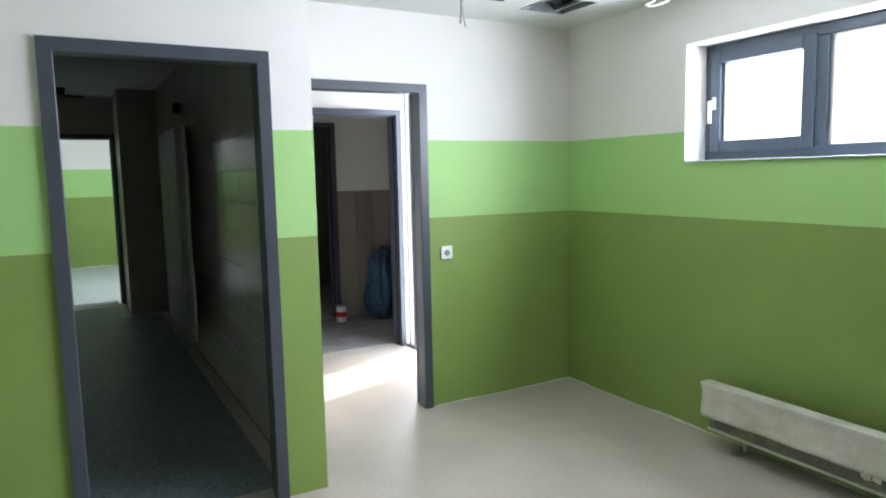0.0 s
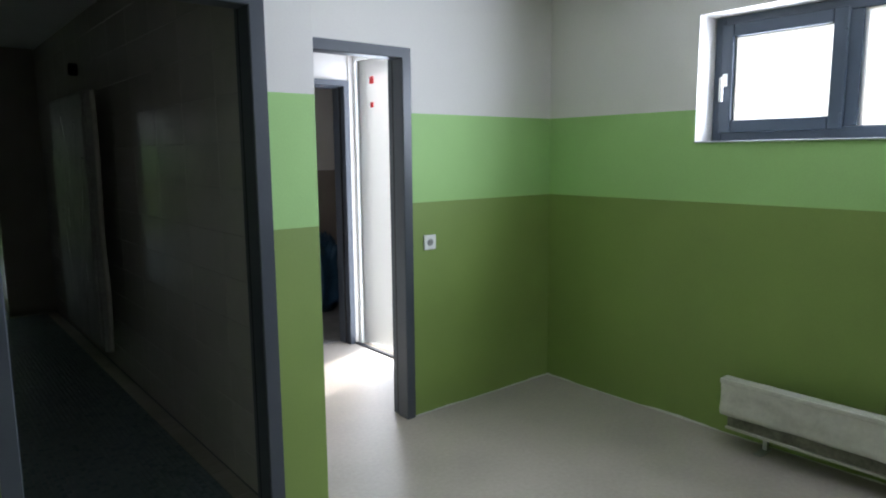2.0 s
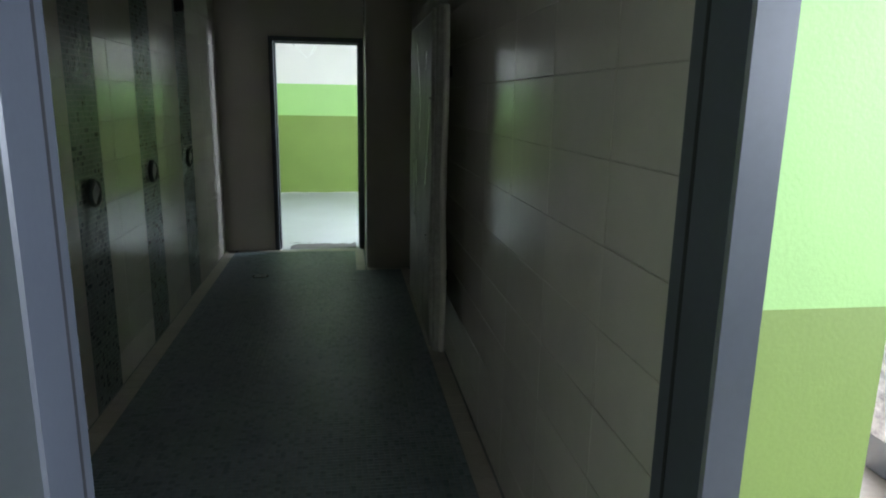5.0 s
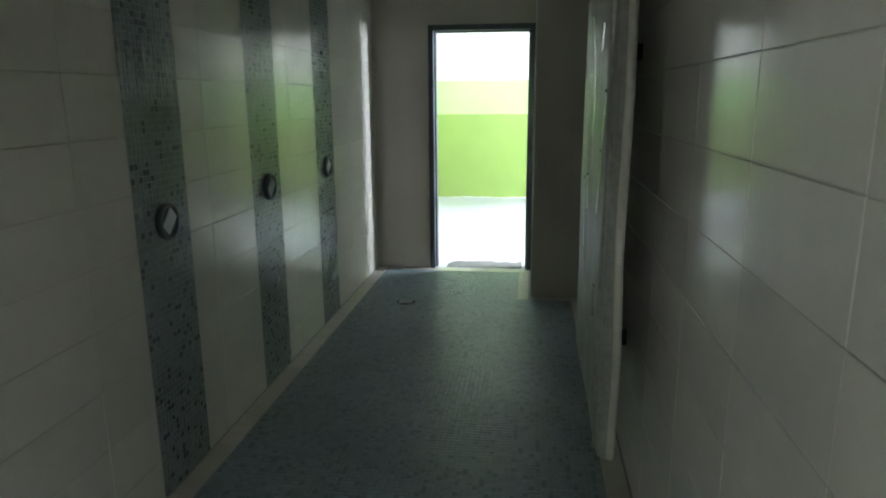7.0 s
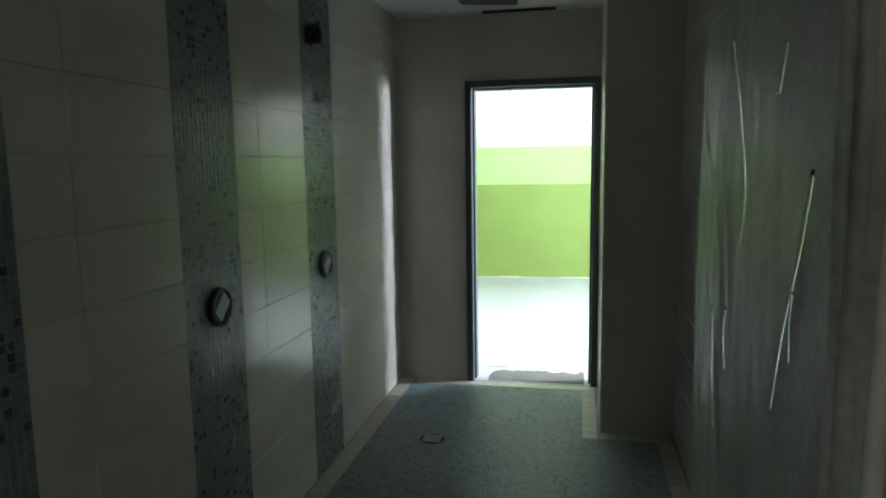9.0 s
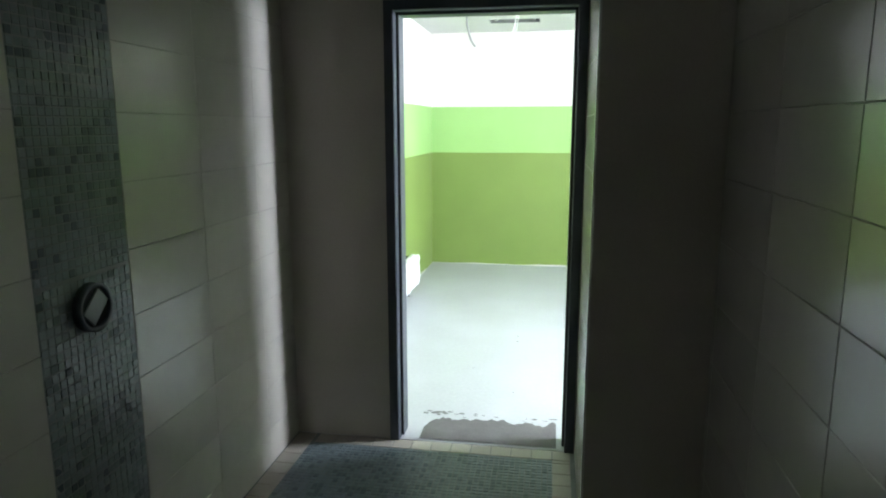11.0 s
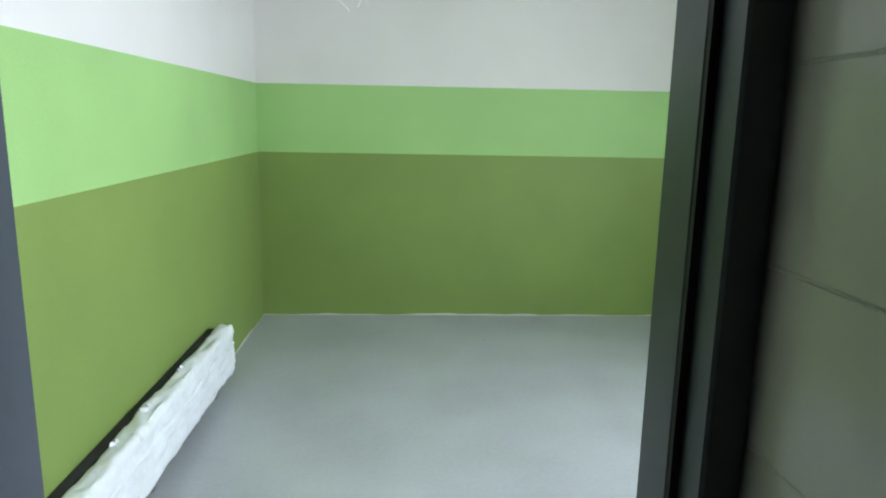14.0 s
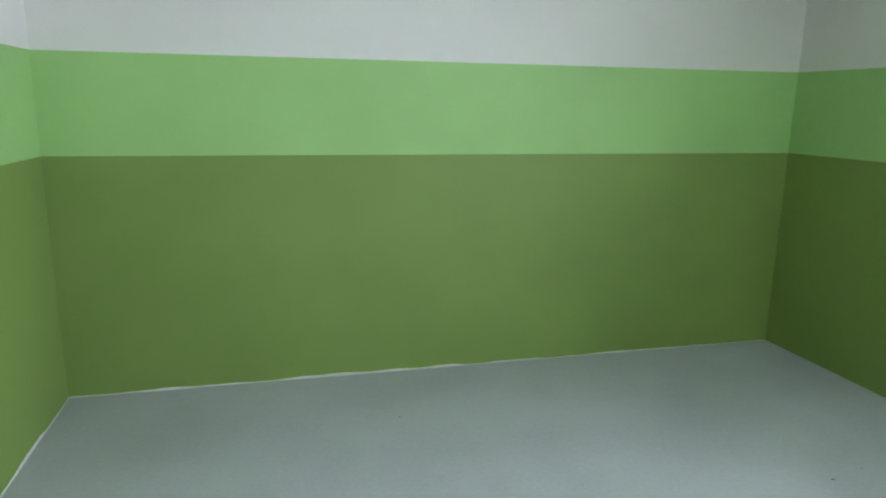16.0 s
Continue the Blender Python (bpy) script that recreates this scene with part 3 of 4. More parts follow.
def convector(x_wall, side, y0, y1, z0, z1, depth, gap, seed, amp, soft, label):
    """Low wall convector still in its film: hood in film, recessed lower shell, rail and small feet."""
    c = empty("convector", x_wall + side * depth / 2, (y0 + y1) / 2, 0, label=label, category="radiator", group="wrapped convectors under the windows")
    xs = lambda a, b: tuple(sorted((x_wall + side * a, x_wall + side * b)))
    flat = soft < 0.02
    film = FILM if flat else WHITE_FILM
    a, b = xs(gap, depth)
    wrapped("film", a, b, y0, y1, z0, z1, amp, seed, 110 if flat else 190, 5 if flat else 7, 10 if flat else 16, (6, 3.2, 9) if flat else (12, 5, 13), film, c,
            "loose milky plastic wrapping film", soft, 0.003 if flat else 0.005)
    # near-black block added between hood and wall, as the shade of that gap
    a, b = xs(0.004, gap + 0.002)
    part("back_grille", box(a, b, y0 + 0.05, y1 - 0.05, z0 + 0.03, z1 - (0.012 if gap < 0.06 else 0.10), 0.004), DARK, c, "near-black filler standing in for the shade behind the hood")
    if flat:
        a, b = xs(0.03, depth - 0.045)
        part("lower_shell", box(a, b, y0 + 0.02, y1 - 0.02, z0 - 0.072, z0 + 0.03, 0.004), LINING, c, "dusty recessed lower shell")
        a, b = xs(depth - 0.06, depth - 0.036)
        part("bottom_rail", box(a, b, y0 + 0.015, y1 - 0.015, z0 - 0.086, z0 - 0.072, 0.003), FILM, c, "pale bottom rail")
        a, b = xs(gap + 0.01, depth + 0.006)
        part("top_lip", box(a, b, y0 - 0.003, y1 + 0.003, z1 - 0.022, z1 + 0.003, 0.004), FILM, c, "folded top lip of the hood")
    for k in range(3):
        y = y0 + 0.18 + k * (y1 - y0 - 0.36) / 2
        a, b = xs(0.03, depth - 0.05)
        bm = box(a, b, y - 0.02, y + 0.02, 0.0, 0.006, 0.001)
        a, b = xs(0.05, 0.07)
        box(a, b, y - 0.012, y + 0.012, 0.006, z0 + 0.03, 0.002, 1, bm)
        part("foot", bm, ZINC, c)
    if not flat:
        for z, out, thick in ((z0 + 0.165, -0.006, 0.013), (z0 + 0.10, -0.004, 0.006), (z1 - 0.014, -0.018, 0.008)):
            line = [(x_wall + side * (depth + out + 0.006 * noise.noise(Vector((k * 0.31, z, 1)))), y0 + 0.02 + k * (y1 - y0 - 0.04) / 26,
                     z + 0.02 * noise.noise(Vector((k * 0.43, z * 9, 4)))) for k in range(27)]
            part("film_fold", tube(smooth_line(line, 4), thick, 7), film, c, "long crumpled fold of the film")
        srng = random.Random(77)
        for yy in (7.55, 7.82, 7.86, 8.22, 8.26):
            bm = bmesh.new()
            base = x_wall + side * (gap + 0.025)
            rows = []
            for j in range(4):
                rows.append([bm.verts.new((base + srng.uniform(-0.014, 0.014), yy + (i - 1.5) * 0.017 * (1 - 0.2 * j) + srng.uniform(-0.006, 0.006), z1 - 0.015 + j * 0.010 + srng.uniform(-0.005, 0.005))) for i in range(4)])
            for j in range(3):
                for i in range(3):
                    bm.faces.new((rows[j][i], rows[j][i + 1], rows[j + 1][i + 1], rows[j + 1][i])).smooth = True
            part("film_tatter", bm, film, c, "torn scrap of film standing up")
    rng = random.Random(seed)
    for k in range(7):
        y = rng.uniform(y0 + 0.03, y1 - 0.1)
        xo = x_wall + side * (depth - rng.uniform(0.0, 0.05))
        w, h = rng.uniform(0.015, 0.05), rng.uniform(0.02, 0.05)
        bm = bmesh.new()
        vs = [bm.verts.new((xo + rng.uniform(-0.008, 0.008), y + u * w, z0 + 0.02 - v * h * rng.uniform(0.7, 1.2))) for v in (0, 0.5, 1) for u in (0, 0.5, 1)]
        for i in range(2):
            for j in range(2):
                bm.faces.new((vs[i * 3 + j], vs[i * 3 + j + 1], vs[i * 3 + j + 4], vs[i * 3 + j + 3]))
        part("film_tatter", bm, film, c)
    return c


convector(3.195, -1, -2.75, -0.624, 0.182, 0.368, 0.20, 0.125, 3.1, 0.004, 0.007, "long low convector in dusty milky film")
convector(-0.885, 1, 6.75, 8.94, 0.09, 0.358, 0.132, 0.048, 8.4, 0.010, 0.021, "long low convector in torn, crumpled white film")


def panel_film(parent):
    """Film drawn over the panel: nearly flat, with long slanting tension creases that meet in the middle."""
    rng = random.Random(41)
    y0, y1, z0, z1 = 2.50, 3.72, 0.21, 1.94
    creases = []
    for k in range(12):
        lean = rng.choice((-1, 1))
        z = rng.uniform(z0 + 0.15, z1 - 0.25)
        y = rng.uniform(y0 + 0.1, y1 - 0.1)
        if abs(y - 3.1) < 0.12:
            lean = 0
        creases.append((y, z, (0.35 if y > 3.1 else -0.35) * abs(lean) * rng.uniform(0.3, 1.2), rng.uniform(0.12, 0.42), rng.uniform(0.012, 0.03), rng.uniform(0.003, 0.008)))
    bm = bmesh.new()
    nu, nv = 130, 150
    grid = []
    for j in range(nv + 1):
        row = []
        for i in range(nu + 1):
            y, z = y0 + (y1 - y0) * i / nu, z0 + (z1 - z0) * j / nv
            h = 0.006 * noise.noise(Vector((y * 3.2, z * 1.3, 2.0))) + 0.002 * noise.noise(Vector((y * 16, z * 5, 5.0)))
            for cy, cz, slope, length, width, height in creases:
                t = (z - cz) / length
                if abs(t) < 1:
                    bend = 0.02 * math.sin(t * 4 + cy * 9)
                    q = (y - cy - slope * (z - cz) - bend) / width
                    if abs(q) < 3:
                        h += height * (1 - t * t) ** 2 * math.exp(-q * q)
            edge = min(i, nu - i, j, nv - j)
            wav = 0.008 * noise.noise(Vector((z * 5, 1.0, 3.0))) if i in (0, nu) else 0
            row.append(bm.verts.new((0.822 - (h if edge > 1 else -0.006 if edge == 1 else -0.05), y + wav, z)))
        grid.append(row)
    for j in range(nv):
        for i in range(nu):
            bm.faces.new((grid[j][i], grid[j + 1][i], grid[j + 1][i + 1], grid[j][i + 1])).smooth = True
    return part("film", bm, GREY_FILM, parent, "creased translucent film")


def wrapped_panel():
    """Flat wall-hung panel in film on the tiled wall of the passage."""
    p = empty("wall_panel", 0.98, 3.1, 0.2, label="flat wall panel wrapped in wrinkled clear plastic film", category="panel")
    part("core", box(0.832, 0.872, 2.507, 3.713, 0.217, 1.933, 0.004), GREY_FILM, p)
    panel_film(p)
    part("edge_roll", tube(smooth_line([(0.868, 2.505, 0.22), (0.874, 2.497, 0.6), (0.866, 2.504, 1.0), (0.872, 2.498, 1.5), (0.869, 2.502, 1.93)], 8), 0.016, 10), FILM, p, "rolled film edge")
    part("edge_roll", tube(smooth_line([(0.822, 2.545, 0.24), (0.817, 2.552, 0.7), (0.823, 2.546, 1.2), (0.818, 2.55, 1.6), (0.820, 2.548, 1.92)], 8), 0.014, 10), GREY_FILM, p, "rolled film edge")
    folds = [[(2.655, 1.51), (2.70, 1.37), (2.77, 1.22), (2.83, 1.05)], [(3.27, 1.81), (3.17, 1.62), (3.10, 1.45), (3.13, 1.33)], [(3.24, 1.16), (3.26, 1.08), (3.23, 1.0)],
             [(3.41, 1.13), (3.38, 0.95), (3.35, 0.80)], [(2.84, 1.74), (2.86, 1.69), (2.88, 1.65)], [(2.72, 1.30), (2.735, 1.24), (2.73, 1.17)], [(2.80, 0.78), (2.82, 0.72), (2.80, 0.66)]]
    for k, line in enumerate(folds):
        pts = [(0.814 + 0.002 * math.sin(3 * y + 7 * z), y, z) for y, z in line]
        part("film_fold", tube(smooth_line(pts, 5), 0.0026 if k % 2 else 0.0036, 8), GLINT, p, "sharp shiny fold in the film")
    for y in (3.0, 3.5):
        for z in (0.5, 1.65):
            part("bracket", box(0.870, 0.978, y - 0.02, y + 0.02, z - 0.03, z + 0.03, 0.003), DARK, p)


wrapped_panel()


def socket(x, y, z):
    s = empty("wall_socket", x, y, z, label="white square wall socket with round insert", category="socket")
    part("plate", box(x - 0.042, x + 0.042, y - 0.011, y - 0.001, z - 0.042, z + 0.042, 0.004), PLASTIC, s)
    bm = bmesh.new()
    bmesh.ops.create_cone(bm, cap_ends=True, segments=24, radius1=0.021, radius2=0.019, depth=0.005)
    bmesh.ops.transform(bm, matrix=pose(x, y - 0.012, z, 90, 0, 0), verts=bm.verts)
    ins = part("insert", bm, CABLE_GREY, s, "grey round socket insert")
    for dx in (-0.0095, 0.0095):
        bm = bmesh.new()
        bmesh.ops.create_cone(bm, cap_ends=True, segments=10, radius1=0.003, radius2=0.003, depth=0.002)
        bmesh.ops.transform(bm, matrix=pose(x + dx, y - 0.0152, z, 90, 0, 0), verts=bm.verts)
        part("pin_hole", bm, DARK, ins)


socket(2.176, 0.72, 1.01)


def ring(radius, thick, depth, n=28):
    """Round collar whose axis is x."""
    bm = bmesh.new()
    rows = []
    for r, x in ((radius, 0), (radius, depth), (radius - thick, depth), (radius - thick, 0)):
        rows.append([bm.verts.new((x, r * math.cos(2 * math.pi * k / n), r * math.sin(2 * math.pi * k / n))) for k in range(n)])
    for i in range(4):
        a, b = rows[i], rows[(i + 1) % 4]
        for k in range(n):
            bm.faces.new((a[k], a[(k + 1) % n], b[(k + 1) % n], b[k])).smooth = True
    bmesh.ops.recalc_face_normals(bm, faces=bm.faces)
    return bm


def pipe_box(y, z):
    """Black round installation ring in the mosaic, with a pale cover card."""
    b = empty("installation_box", -0.79, y, z, label="dark round installation ring with a pale tilted card", category="wall box", group="installation boxes in the mosaic strips")
    bm = ring(0.068, 0.012, 0.024)
    bmesh.ops.transform(bm, matrix=pose(-0.788, y, z), verts=bm.verts)
    part("ring", bm, RING, b, "dark blue-grey plastic ring")
    bm = bmesh.new()
    bmesh.ops.create_cone(bm, cap_ends=True, segments=24, radius1=0.057, radius2=0.057, depth=0.006)
    bmesh.ops.transform(bm, matrix=pose(-0.778, y, z, 0, 90, 0), verts=bm.verts)
    part("back_disc", bm, RUBBER, b)
    bm = box(-0.774, -0.768, -0.028, 0.028, -0.044, 0.044, 0.002)
    bmesh.ops.transform(bm, matrix=Matrix.Translation((0, y + 0.004, z)) @ Matrix.Rotation(radians(-46), 4, "X"), verts=bm.verts)
    part("cover_card", bm, CARD, b, "pale rectangular cover card")


for yy in (2.578, 3.578, 4.578):
    pipe_box(yy, 1.042)


def spout(name, x, y, z, side, label):
    s = empty(name, x, y, z, label=label, category="pipe outlet")
    bm = ring(0.045, 0.010, 0.05, 20)
    bmesh.ops.transform(bm, matrix=pose(x, y, z, 0, 0, 180 if side < 0 else 0), verts=bm.verts)
    part("collar", bm, DARK, s)
    bm = bmesh.new()
    bmesh.ops.create_cone(bm, cap_ends=True, segments=16, radius1=0.034, radius2=0.034, depth=0.01)
    bmesh.ops.transform(bm, matrix=pose(x + side * 0.014, y, z, 0, 90, 0), verts=bm.verts)
    part("plug", bm, RUBBER, s)


spout("pipe_outlet", 0.969, 3.38, 2.15, -1, "dark round pipe outlet in the tiled wall")
for yy in (4.48,):
    spout("pipe_outlet", -0.785, yy, 2.13, 1, "dark round pipe outlet in the mosaic strip")


def cable(points, r, m, label):
    return tagged(part("hanging_cable", tube(smooth_line(points), r), m, None), label, "cable", "loose ceiling cables")


cable([(2.05, 0.27, 2.51), (2.052, 0.27, 2.44), (2.045, 0.272, 2.35)], 0.006, CABLE_GREY, "short grey cable end hanging from the ceiling")
cable([(2.065, 0.27, 2.51), (2.06, 0.272, 2.43), (2.075, 0.268, 2.33)], 0.004, CABLE_GREY, "short grey cable end hanging from the ceiling")
cable([(2.74, -0.50, 2.51), (2.75, -0.50, 2.43), (2.74, -0.50, 2.375), (2.69, -0.47, 2.345)], 0.0045, CABLE_WHITE, "white cable end curling below the ceiling")
cable([(2.82, -0.58, 2.51), (2.82, -0.58, 2.45), (2.80, -0.56, 2.38), (2.74, -0.52, 2.345), (2.70, -0.48, 2.34)], 0.0045, CABLE_WHITE, "white cable end curling below the ceiling")
cable([(-0.35, 9.15, 2.51), (-0.345, 9.15, 2.40), (-0.31, 9.14, 2.28), (-0.27, 9.12, 2.22)], 0.009, CABLE_GREY, "grey cable hanging from the ceiling")
cable([(-0.27, 9.12, 2.22), (-0.19, 9.10, 2.14), (-0.11, 9.08, 2.06)], 0.004, CABLE_WHITE, "stripped white cable core")
cable([(0.09, 9.15, 2.51), (0.07, 9.14, 2.38), (0.01, 9.12, 2.24), (-0.07, 9.1, 2.08)], 0.005, CABLE_WHITE, "white cable hanging from the ceiling")
cable([(0.11, 9.15, 2.51), (0.09, 9.14, 2.36), (0.03, 9.12, 2.22), (-0.03, 9.1, 2.10)], 0.005, CABLE_WHITE, "white cable hanging from the ceiling")


def vent_box(name, x0, x1, y0, y1, z, label, lugs):
    """Metal rim and inner fittings of a ceiling cut-out."""
    v = empty(name, (x0 + x1) / 2, (y0 + y1) / 2, z, label=label, category="ceiling vent")
    t = 0.010
    for a, b, c, d in ((x0, x1, y0, y0 + t), (x0, x1, y1 - t, y1), (x0, x0 + t, y0 + t, y1 - t), (x1 - t, x1, y0 + t, y1 - t)):
        part("rim", box(a + 0.0005, b - 0.0005, c + 0.0005, d - 0.0005, z - 0.003, z + 0.06), ZINC, v)
    for k in range(lugs):
        y = y0 + (k + 1) * (y1 - y0) / (lugs + 1)
        part("blade", box(x0 + t, x1 - t, y - 0.004, y + 0.004, z + 0.03, z + 0.075), DARK, v, "dark air blade")
    for x in (x0 + 0.06, x1 - 0.06):
        part("clip", box(x - 0.012, x + 0.012, y0 + t, y1 - t, z + 0.012, z + 0.028, 0.002), ZINC, v)


vent_box("ceiling_vent", 2.53, 2.86, 0.06, 0.39, H, "square dark ceiling opening with metal rim", 2)
vent_box("ceiling_vent", -0.19, 0.29, 9.46, 9.68, H, "narrow dark ceiling slot with metal clips", 1)


def duct_stub():
    d = empty("duct_stub", -0.09, 5.42, 2.52, label="torn dark duct end hanging out of the ceiling", category="duct")
    bm = box(-0.26, 0.08, 5.28, 5.57, 2.44, 2.62, 0.012)
    for v in bm.verts:
        if v.co.z < 2.5:
            v.co += 0.03 * Vector((noise.noise(v.co * 9), noise.noise(v.co * 7 + Vector((3, 1, 2))), noise.noise(v.co * 8 + Vector((7, 0, 1)))))
    part("duct", bm, DARK, d, "black duct lining")
    part("strap", tube([(-0.13, 5.27, 2.63), (-0.13, 5.268, 2.50), (-0.125, 5.268, 2.43)], 0.006), ZINC, d)


duct_stub()


def sack():
    """Full blue rubbish sack slumped against the store wall."""
    bm = bmesh.new()
    bmesh.ops.create_icosphere(bm, subdivisions=5, radius=1)
    for v in bm.verts:
        p = v.co.copy()
        p = Vector([math.copysign(abs(c) ** 0.62, c) for c in p])
        h = (p.z + 1) / 2
        fold = noise.fractal(Vector((p.x * 2.2, p.y * 2.2, p.z * 1.1)), 0.8, 2.1, 5)
        crease = 1 - abs(noise.noise(Vector((p.x * 3.5, p.y * 3.5, p.z * 2.0 + 4)))) * 2
        k = 0.205 * (1 - 0.22 * h) * (1 + 0.22 * fold + 0.07 * crease)
        v.co = Vector((2.945 + p.x * k, 3.42 + p.y * k * 0.8, max(0.004, 0.36 + p.z * 0.36 + (0.12 * fold + 0.05 * p.x) * h)))
    for f in bm.faces:
        f.smooth = True
    ob = part("rubbish_sack", bm, BAG, None)
    tagged(ob, "full blue plastic rubbish sack on the concrete floor", "sack")


sack()


def leaning_board():
    """Narrow board leaning on the store wall behind the sack."""
    bm = box(-0.095, 0.095, -0.01, 0.01, 0, 1.34, 0.003)
    bmesh.ops.transform(bm, matrix=pose(2.825, 3.60, 0.006, -2.6, 0, 0), verts=bm.verts)
    tagged(part("leaning_board", bm, BOARD, None), "narrow taupe board leaning against the store wall", "board")


leaning_board()


def paint_tin(x, y):
    t = empty("paint_tin", x, y, 0.004, label="small white tin with a dark red band", category="tin")
    for nm, r, z0, z1, m in (("can", 0.055, 0.004, 0.16, PLASTIC), ("band", 0.0562, 0.06, 0.11, RED), ("lid", 0.058, 0.16, 0.175, ZINC)):
        bm = bmesh.new()
        bmesh.ops.create_cone(bm, cap_ends=True, segments=24, radius1=r, radius2=r, depth=z1 - z0)
        bmesh.ops.translate(bm, vec=(x, y, (z0 + z1) / 2), verts=bm.verts)
        part(nm, bm, m, t)


paint_tin(2.46, 3.50)


def ragged_patch(name, x0, x1, y0, y1, z, amp, seed, m, label, tag="floor patch"):
    """Thin stain-like sheet with one torn edge."""
    n = 60
    verts, faces = [], []
    for k in range(n + 1):
        x = x0 + (x1 - x0) * k / n
        e = noise.fractal(Vector((x * 9, seed, 0)), 0.7, 2.2, 5) * amp
        ramp = min(1, k / 4, 1.0)
        verts += [(x, y0, z), (x, y0 + max(0.01, (y1 - y0) * (0.55 + 0.45 * ramp) + e), z)]
    for k in range(n):
        faces.append((2 * k, 2 * k + 2, 2 * k + 3, 2 * k + 1))
    ob = mesh_from(name, verts, faces, m)
    return tagged(ob, label, tag, kind="structure")


ragged_patch("bare_patch", -0.17, 0.50, 6.015, 6.255, 0.003, 0.06, 2.3, RAW, "bare grey screed where the coating ends")


def flecks():
    rng = random.Random(5)
    verts, faces = [], []

    def blob(x, y, r, st):
        n = 12
        s = len(verts)
        for k in range(n):
            a = 2 * math.pi * k / n
            q = r * rng.uniform(0.45, 1.25)
            verts.append((x + st * q * math.cos(a), y + q * math.sin(a), 0.003))
        faces.append(tuple(range(s, s + n)))

    for k in range(9):
        blob(rng.uniform(-0.20, -0.06), 6.32 + rng.uniform(-0.02, 0.03), rng.uniform(0.005, 0.014), 2.0)
    for k in range(14):
        blob(rng.uniform(-0.1, 0.5), 6.31 + rng.uniform(-0.02, 0.03), rng.uniform(0.003, 0.009), 2.2)
    for k in range(12):
        blob(rng.uniform(-0.5, 2.6), rng.uniform(6.5, 9.8), rng.uniform(0.003, 0.010), 1.6)
    tagged(mesh_from("floor_flecks", verts, faces, RAW), "small grey chips in the floor coating", "", "", "stuff")


flecks()


def base_filler(name, along, fixed, a, b, inward, seed):
    """Uneven pale primer line where the wall paint stops above the floor."""
    n = int((b - a) * 40)
    verts, faces = [], []
    for k in range(n + 1):
        u = a + (b - a) * k / n
        h = 0.004 + 0.012 * max(0, noise.fractal(Vector((u * 3.1, seed, 1)), 0.8, 2.1, 4) + 0.25)
        for z, o in ((0.001, 0.007), (h, 0.003)):
            verts.append((u, fixed + inward * o, z) if along == "x" else (fixed + inward * o, u, z))
    for k in range(n):
        faces.append((2 * k, 2 * k + 2, 2 * k + 3, 2 * k + 1))
    tagged(mesh_from(name, verts, faces, PAPER), "uneven pale primer line along the floor", "", "", "structure")


base_filler("baseboard_1", "x", 10.3, -0.885, 3.33, -1, 1.5)
base_filler("baseboard_2", "y", -0.885, 6.12, 10.3, 1, 4.5)
base_filler("baseboard_3", "x", 0.72, 2.06, 3.195, -1, 6.5)
base_filler("baseboard_4", "y", 3.195, -6.08, 0.72, -1, 9.5)

edge = part("corner_profile", box(0.5775, 0.5855, 5.2015, 5.2095, 0.0, 2.515, 0.002), ALU, None)
tagged(edge, "bright metal edge profile on the tiled corner", "trim", kind="structure")

drain = empty("floor_drain", -0.34, 4.96, 0.0, label="round dark floor drain in the mosaic", category="drain")
bm = bmesh.new()
bmesh.ops.create_cone(bm, cap_ends=True, segments=24, radius1=0.07, radius2=0.068, depth=0.004)
bmesh.ops.translate(bm, vec=(-0.34, 4.96, 0.001), verts=bm.verts)
part("rim", bm, DARK, drain)
for k in range(5):
    part("bar", box(-0.39, -0.29, 4.96 - 0.042 + k * 0.02, 4.96 - 0.036 + k * 0.02, 0.0031, 0.006), ZINC, drain)

# ---- tiles and mosaic ----
PIECES = {}


def piece_mesh(name, dims, m, bev=0.0015):
    """One bevelled tile lying in its plane: u across, v up, w out of the wall."""
    key = (name, tuple(round(d, 4) for d in dims), m.name)
    if key not in PIECES:
        u, v, w = dims
        me = bpy.data.meshes.new(name)
        lo = [(-u / 2, -v / 2, 0), (u / 2, -v / 2, 0), (u / 2, v / 2, 0), (-u / 2, v / 2, 0)]
        mid = [(a, b, w - bev) for a, b, _ in lo]
        top = [(a - math.copysign(bev, a), b - math.copysign(bev, b), w) for a, b, _ in lo]
        faces = [(8, 9, 10, 11)]
        for r in (0, 4):
            for k in range(4):
                faces.append((r + k, r + (k + 1) % 4, r + 4 + (k + 1) % 4, r + 4 + k))
        me.from_pydata(lo + mid + top, [], faces)
        me.materials.append(m)
        PIECES[key] = me
    return PIECES[key]


FACE = {"+x": Matrix(((0, 0, 1, 0), (1, 0, 0, 0), (0, 1, 0, 0), (0, 0, 0, 1))), "-x": Matrix(((0, 0, -1, 0), (-1, 0, 0, 0), (0, 1, 0, 0), (0, 0, 0, 1))),
        "+z": Matrix.Identity(4)}


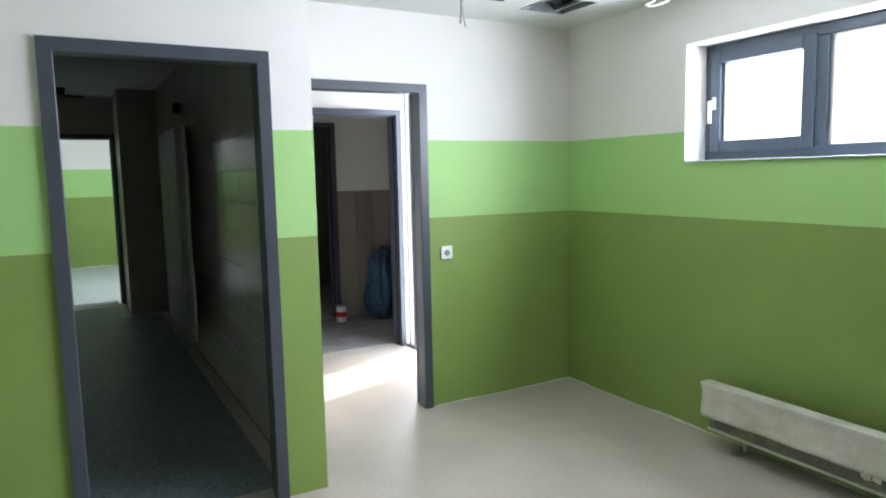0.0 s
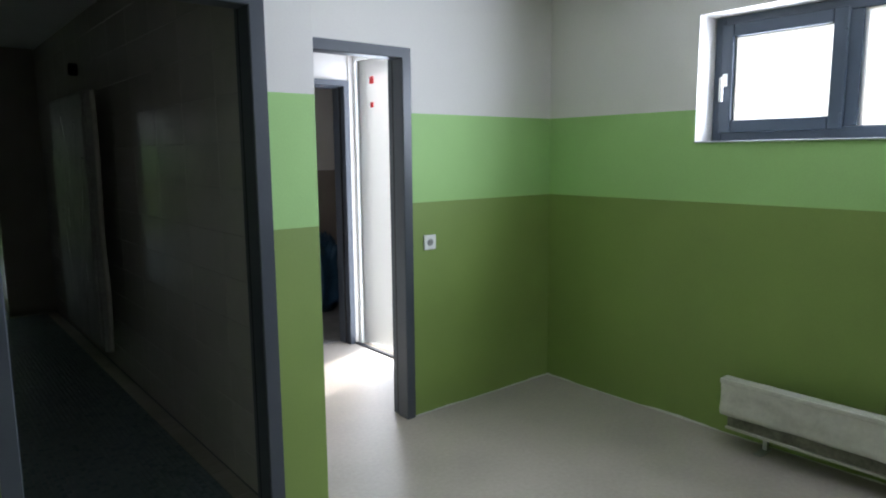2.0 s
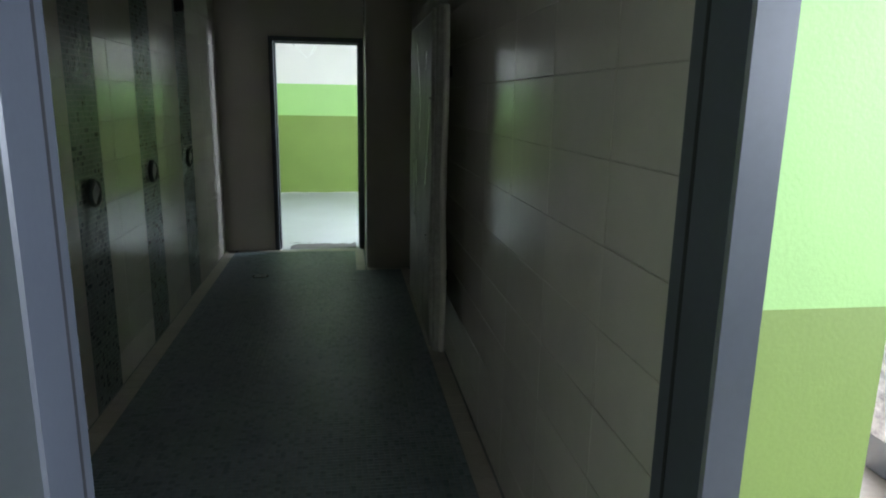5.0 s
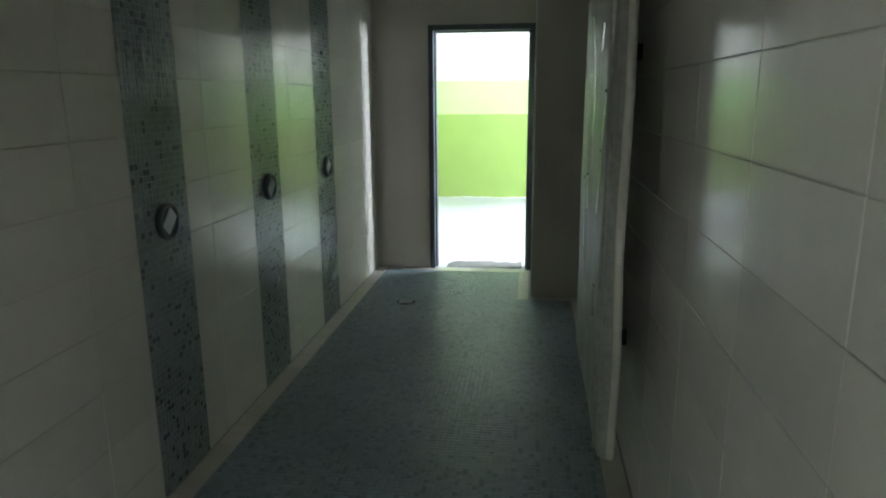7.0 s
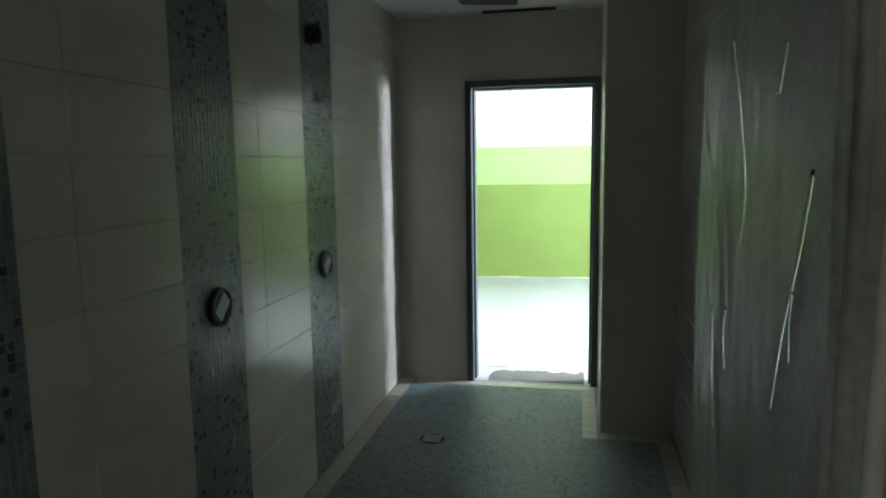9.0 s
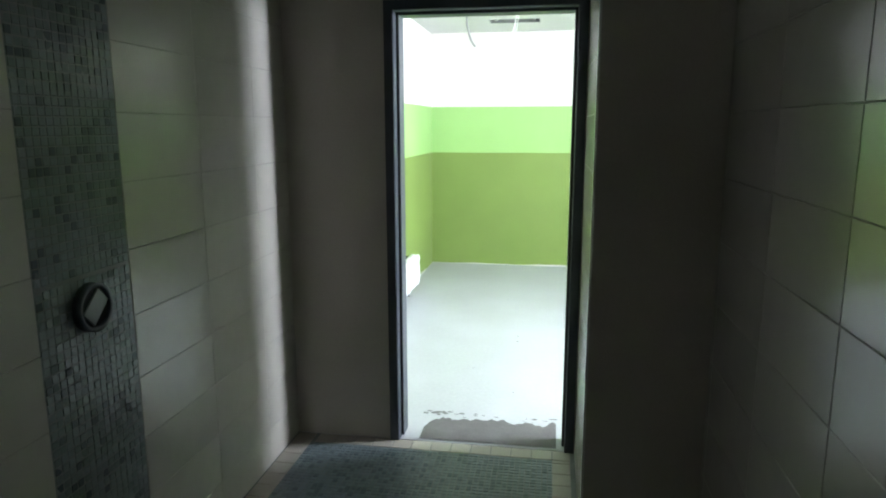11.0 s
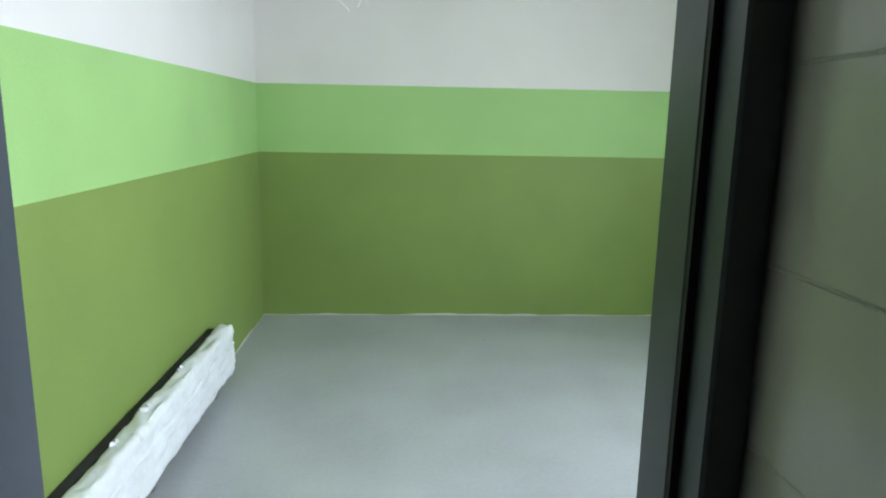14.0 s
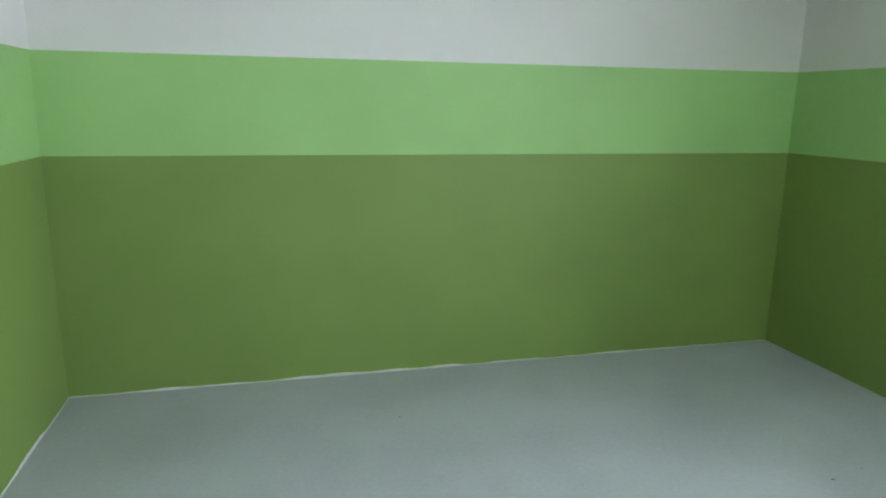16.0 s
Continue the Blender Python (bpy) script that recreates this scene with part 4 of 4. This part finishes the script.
def lay(name, parent, face, plane, us, vs, gap, thick, m, rng, tilt=0.25):
    """Tiles between the joints us and vs on a wall (u = y, v = z) or floor (u = x, v = y)."""
    inv = parent.matrix_world.inverted()
    for u0, u1 in zip(us, us[1:]):
        for v0, v1 in zip(vs, vs[1:]):
            if u1 - u0 < 0.02 or v1 - v0 < 0.02:
                continue
            me = piece_mesh(name, (u1 - u0 - gap, v1 - v0 - gap, thick), m)
            ob = new(name, me)
            u, v = (u0 + u1) / 2, (v0 + v1) / 2
            loc = (u, v, plane) if face == "+z" else (plane, u, v)
            turn = Euler((radians(rng.uniform(-tilt, tilt)), radians(rng.uniform(-tilt, tilt)), 0)).to_matrix().to_4x4()
            ob.parent = parent
            ob.matrix_parent_inverse = inv
            ob.matrix_basis = Matrix.Translation(loc) @ FACE[face] @ turn


def joints(a, b, origin, step):
    k = math.floor((a - origin) / step)
    out = [a]
    while origin + k * step < b - 0.004:
        if origin + k * step > a + 0.004:
            out.append(origin + k * step)
        k += 1
    return out + [b]


bpy.context.view_layer.update()
rng = random.Random(11)
rows_z = joints(0.0, 2.515, 1.565, 0.2)
walls = {o.name: o for o in bpy.data.objects}
lay("tile", walls["wall_2"], "-x", 0.9865, joints(0.135, 5.208, 4.28, 0.446), rows_z, 0.0018, 0.009, TILE, rng, 0.14)
for a, b in ((0.135, 2.39), (2.755, 3.385), (3.755, 4.39), (4.765, 5.998)):
    lay("tile", walls["wall_8"], "+x", -0.7965, joints(a, b, a + (0.446 if a > 4 else 0.19), 0.446), rows_z, 0.0012, 0.009, TILE, rng, 0.13)
lay("tile", walls["wall_10"], "-x", 0.5925, [5.212, 5.455, 5.985], rows_z, 0.002, 0.0075, TILE, rng, 0.06)
xs_b = [-0.785, -0.69]
lay("tile", walls["floor_3"], "+z", -0.009, xs_b, joints(0.14, 5.995, 0.02, 0.096), 0.003, 0.009, BORDER, rng, 0.1)
lay("tile", walls["floor_3"], "+z", -0.009, [0.88, 0.970], joints(0.14, 5.115, 0.02, 0.096), 0.003, 0.009, BORDER, rng, 0.1)
lay("tile", walls["floor_3"], "+z", -0.009, joints(-0.69, 0.565, 0.0, 0.096), [5.905, 5.998], 0.003, 0.009, BORDER, rng, 0.1)
lay("tile", walls["floor_3"], "+z", -0.009, [0.48, 0.565], joints(5.115, 5.905, 0.02, 0.096), 0.003, 0.009, BORDER, rng, 0.1)
lay("tile", walls["floor_3"], "+z", -0.009, joints(0.565, 0.97, 0.0, 0.096), [5.115, 5.205], 0.003, 0.009, BORDER, rng, 0.1)
lay("tile", walls["floor_3"], "+z", -0.009, joints(-0.785, 0.97, 0.0, 0.096), [0.04, 0.137], 0.003, 0.009, BORDER, rng, 0.1)


def mosaic(name, face, plane, u0, u1, v0, v1, step, thick, m, rng, skip, parent, label):
    """Small square stones in one sheet, each a little out of line."""
    verts, faces = [], []
    g, bev = 0.0022, 0.0012
    nu, nv = round((u1 - u0) / step), round((v1 - v0) / step)
    su, sv = (u1 - u0) / nu, (v1 - v0) / nv
    for i in range(nu):
        for j in range(nv):
            u, v = u0 + (i + 0.5) * su, v0 + (j + 0.5) * sv
            if skip(u, v):
                continue
            u += rng.uniform(-0.0006, 0.0006)
            v += rng.uniform(-0.0006, 0.0006)
            a, b = su / 2 - g / 2, sv / 2 - g / 2
            w = thick + rng.uniform(-0.0007, 0.0007)
            tu, tv = rng.uniform(-0.0006, 0.0006), rng.uniform(-0.0006, 0.0006)
            s = len(verts)
            for k, (ka, kb) in enumerate(((-1, -1), (1, -1), (1, 1), (-1, 1))):
                verts.append((u + ka * a, v + kb * b, 0))
            for k, (ka, kb) in enumerate(((-1, -1), (1, -1), (1, 1), (-1, 1))):
                verts.append((u + ka * (a - bev), v + kb * (b - bev), w + ka * tu + kb * tv))
            faces.append((s + 4, s + 5, s + 6, s + 7))
            for k in range(4):
                faces.append((s + k, s + (k + 1) % 4, s + 4 + (k + 1) % 4, s + 4 + k))
    if face == "+x":
        verts = [(plane + w, u, v) for u, v, w in verts]
    else:
        verts = [(u, v, plane + w) for u, v, w in verts]
    ob = mesh_from(name, verts, faces, m)
    child(ob, parent)
    return tagged(ob, label, kind="stuff")


rng = random.Random(23)
STONES = (1.1348, 1.6248)  # stretch of the last strip laid stone by stone
lay("mosaic_stone", walls["wall_8"], "+x", -0.7955, [4.392 + k * 0.024733 for k in range(16)], [STONES[0] + k * 0.0245 for k in range(21)], 0.0022, 0.008, STONE, rng, 1.2)
for a, b in ((2.392, 2.753), (3.387, 3.753), (4.392, 4.763)):
    near = a > 4
    child(part("mosaic_bed", box(-0.7915, -0.7885, a - 0.004, b + 0.004, 0.003, 2.515), FLOOR_GROUT, None), walls["wall_8"])
    c = {2.392: 2.578, 3.387: 3.578, 4.392: 4.578}[a]
    mosaic("mosaic_strip", "+x", -0.7955, a, b, 0.003, 2.515, 0.0245, 0.008, MOSAIC, rng,
           lambda u, v, c=c, near=near: (u - c) ** 2 + (v - 1.042) ** 2 < 0.066 ** 2 or (near and STONES[0] < v < STONES[1]), walls["wall_8"], "strip of small blue-grey glazed mosaic stones")
mosaic("mosaic_floor", "+z", -0.009, -0.688, 0.878, 0.138, 5.904, 0.0245, 0.009, FLOOR_MOSAIC, rng,
       lambda u, v: (u > 0.478 and v > 5.113) or (u + 0.34) ** 2 + (v - 4.96) ** 2 < 0.05 ** 2, walls["floor_3"], "small blue-grey floor mosaic stones")
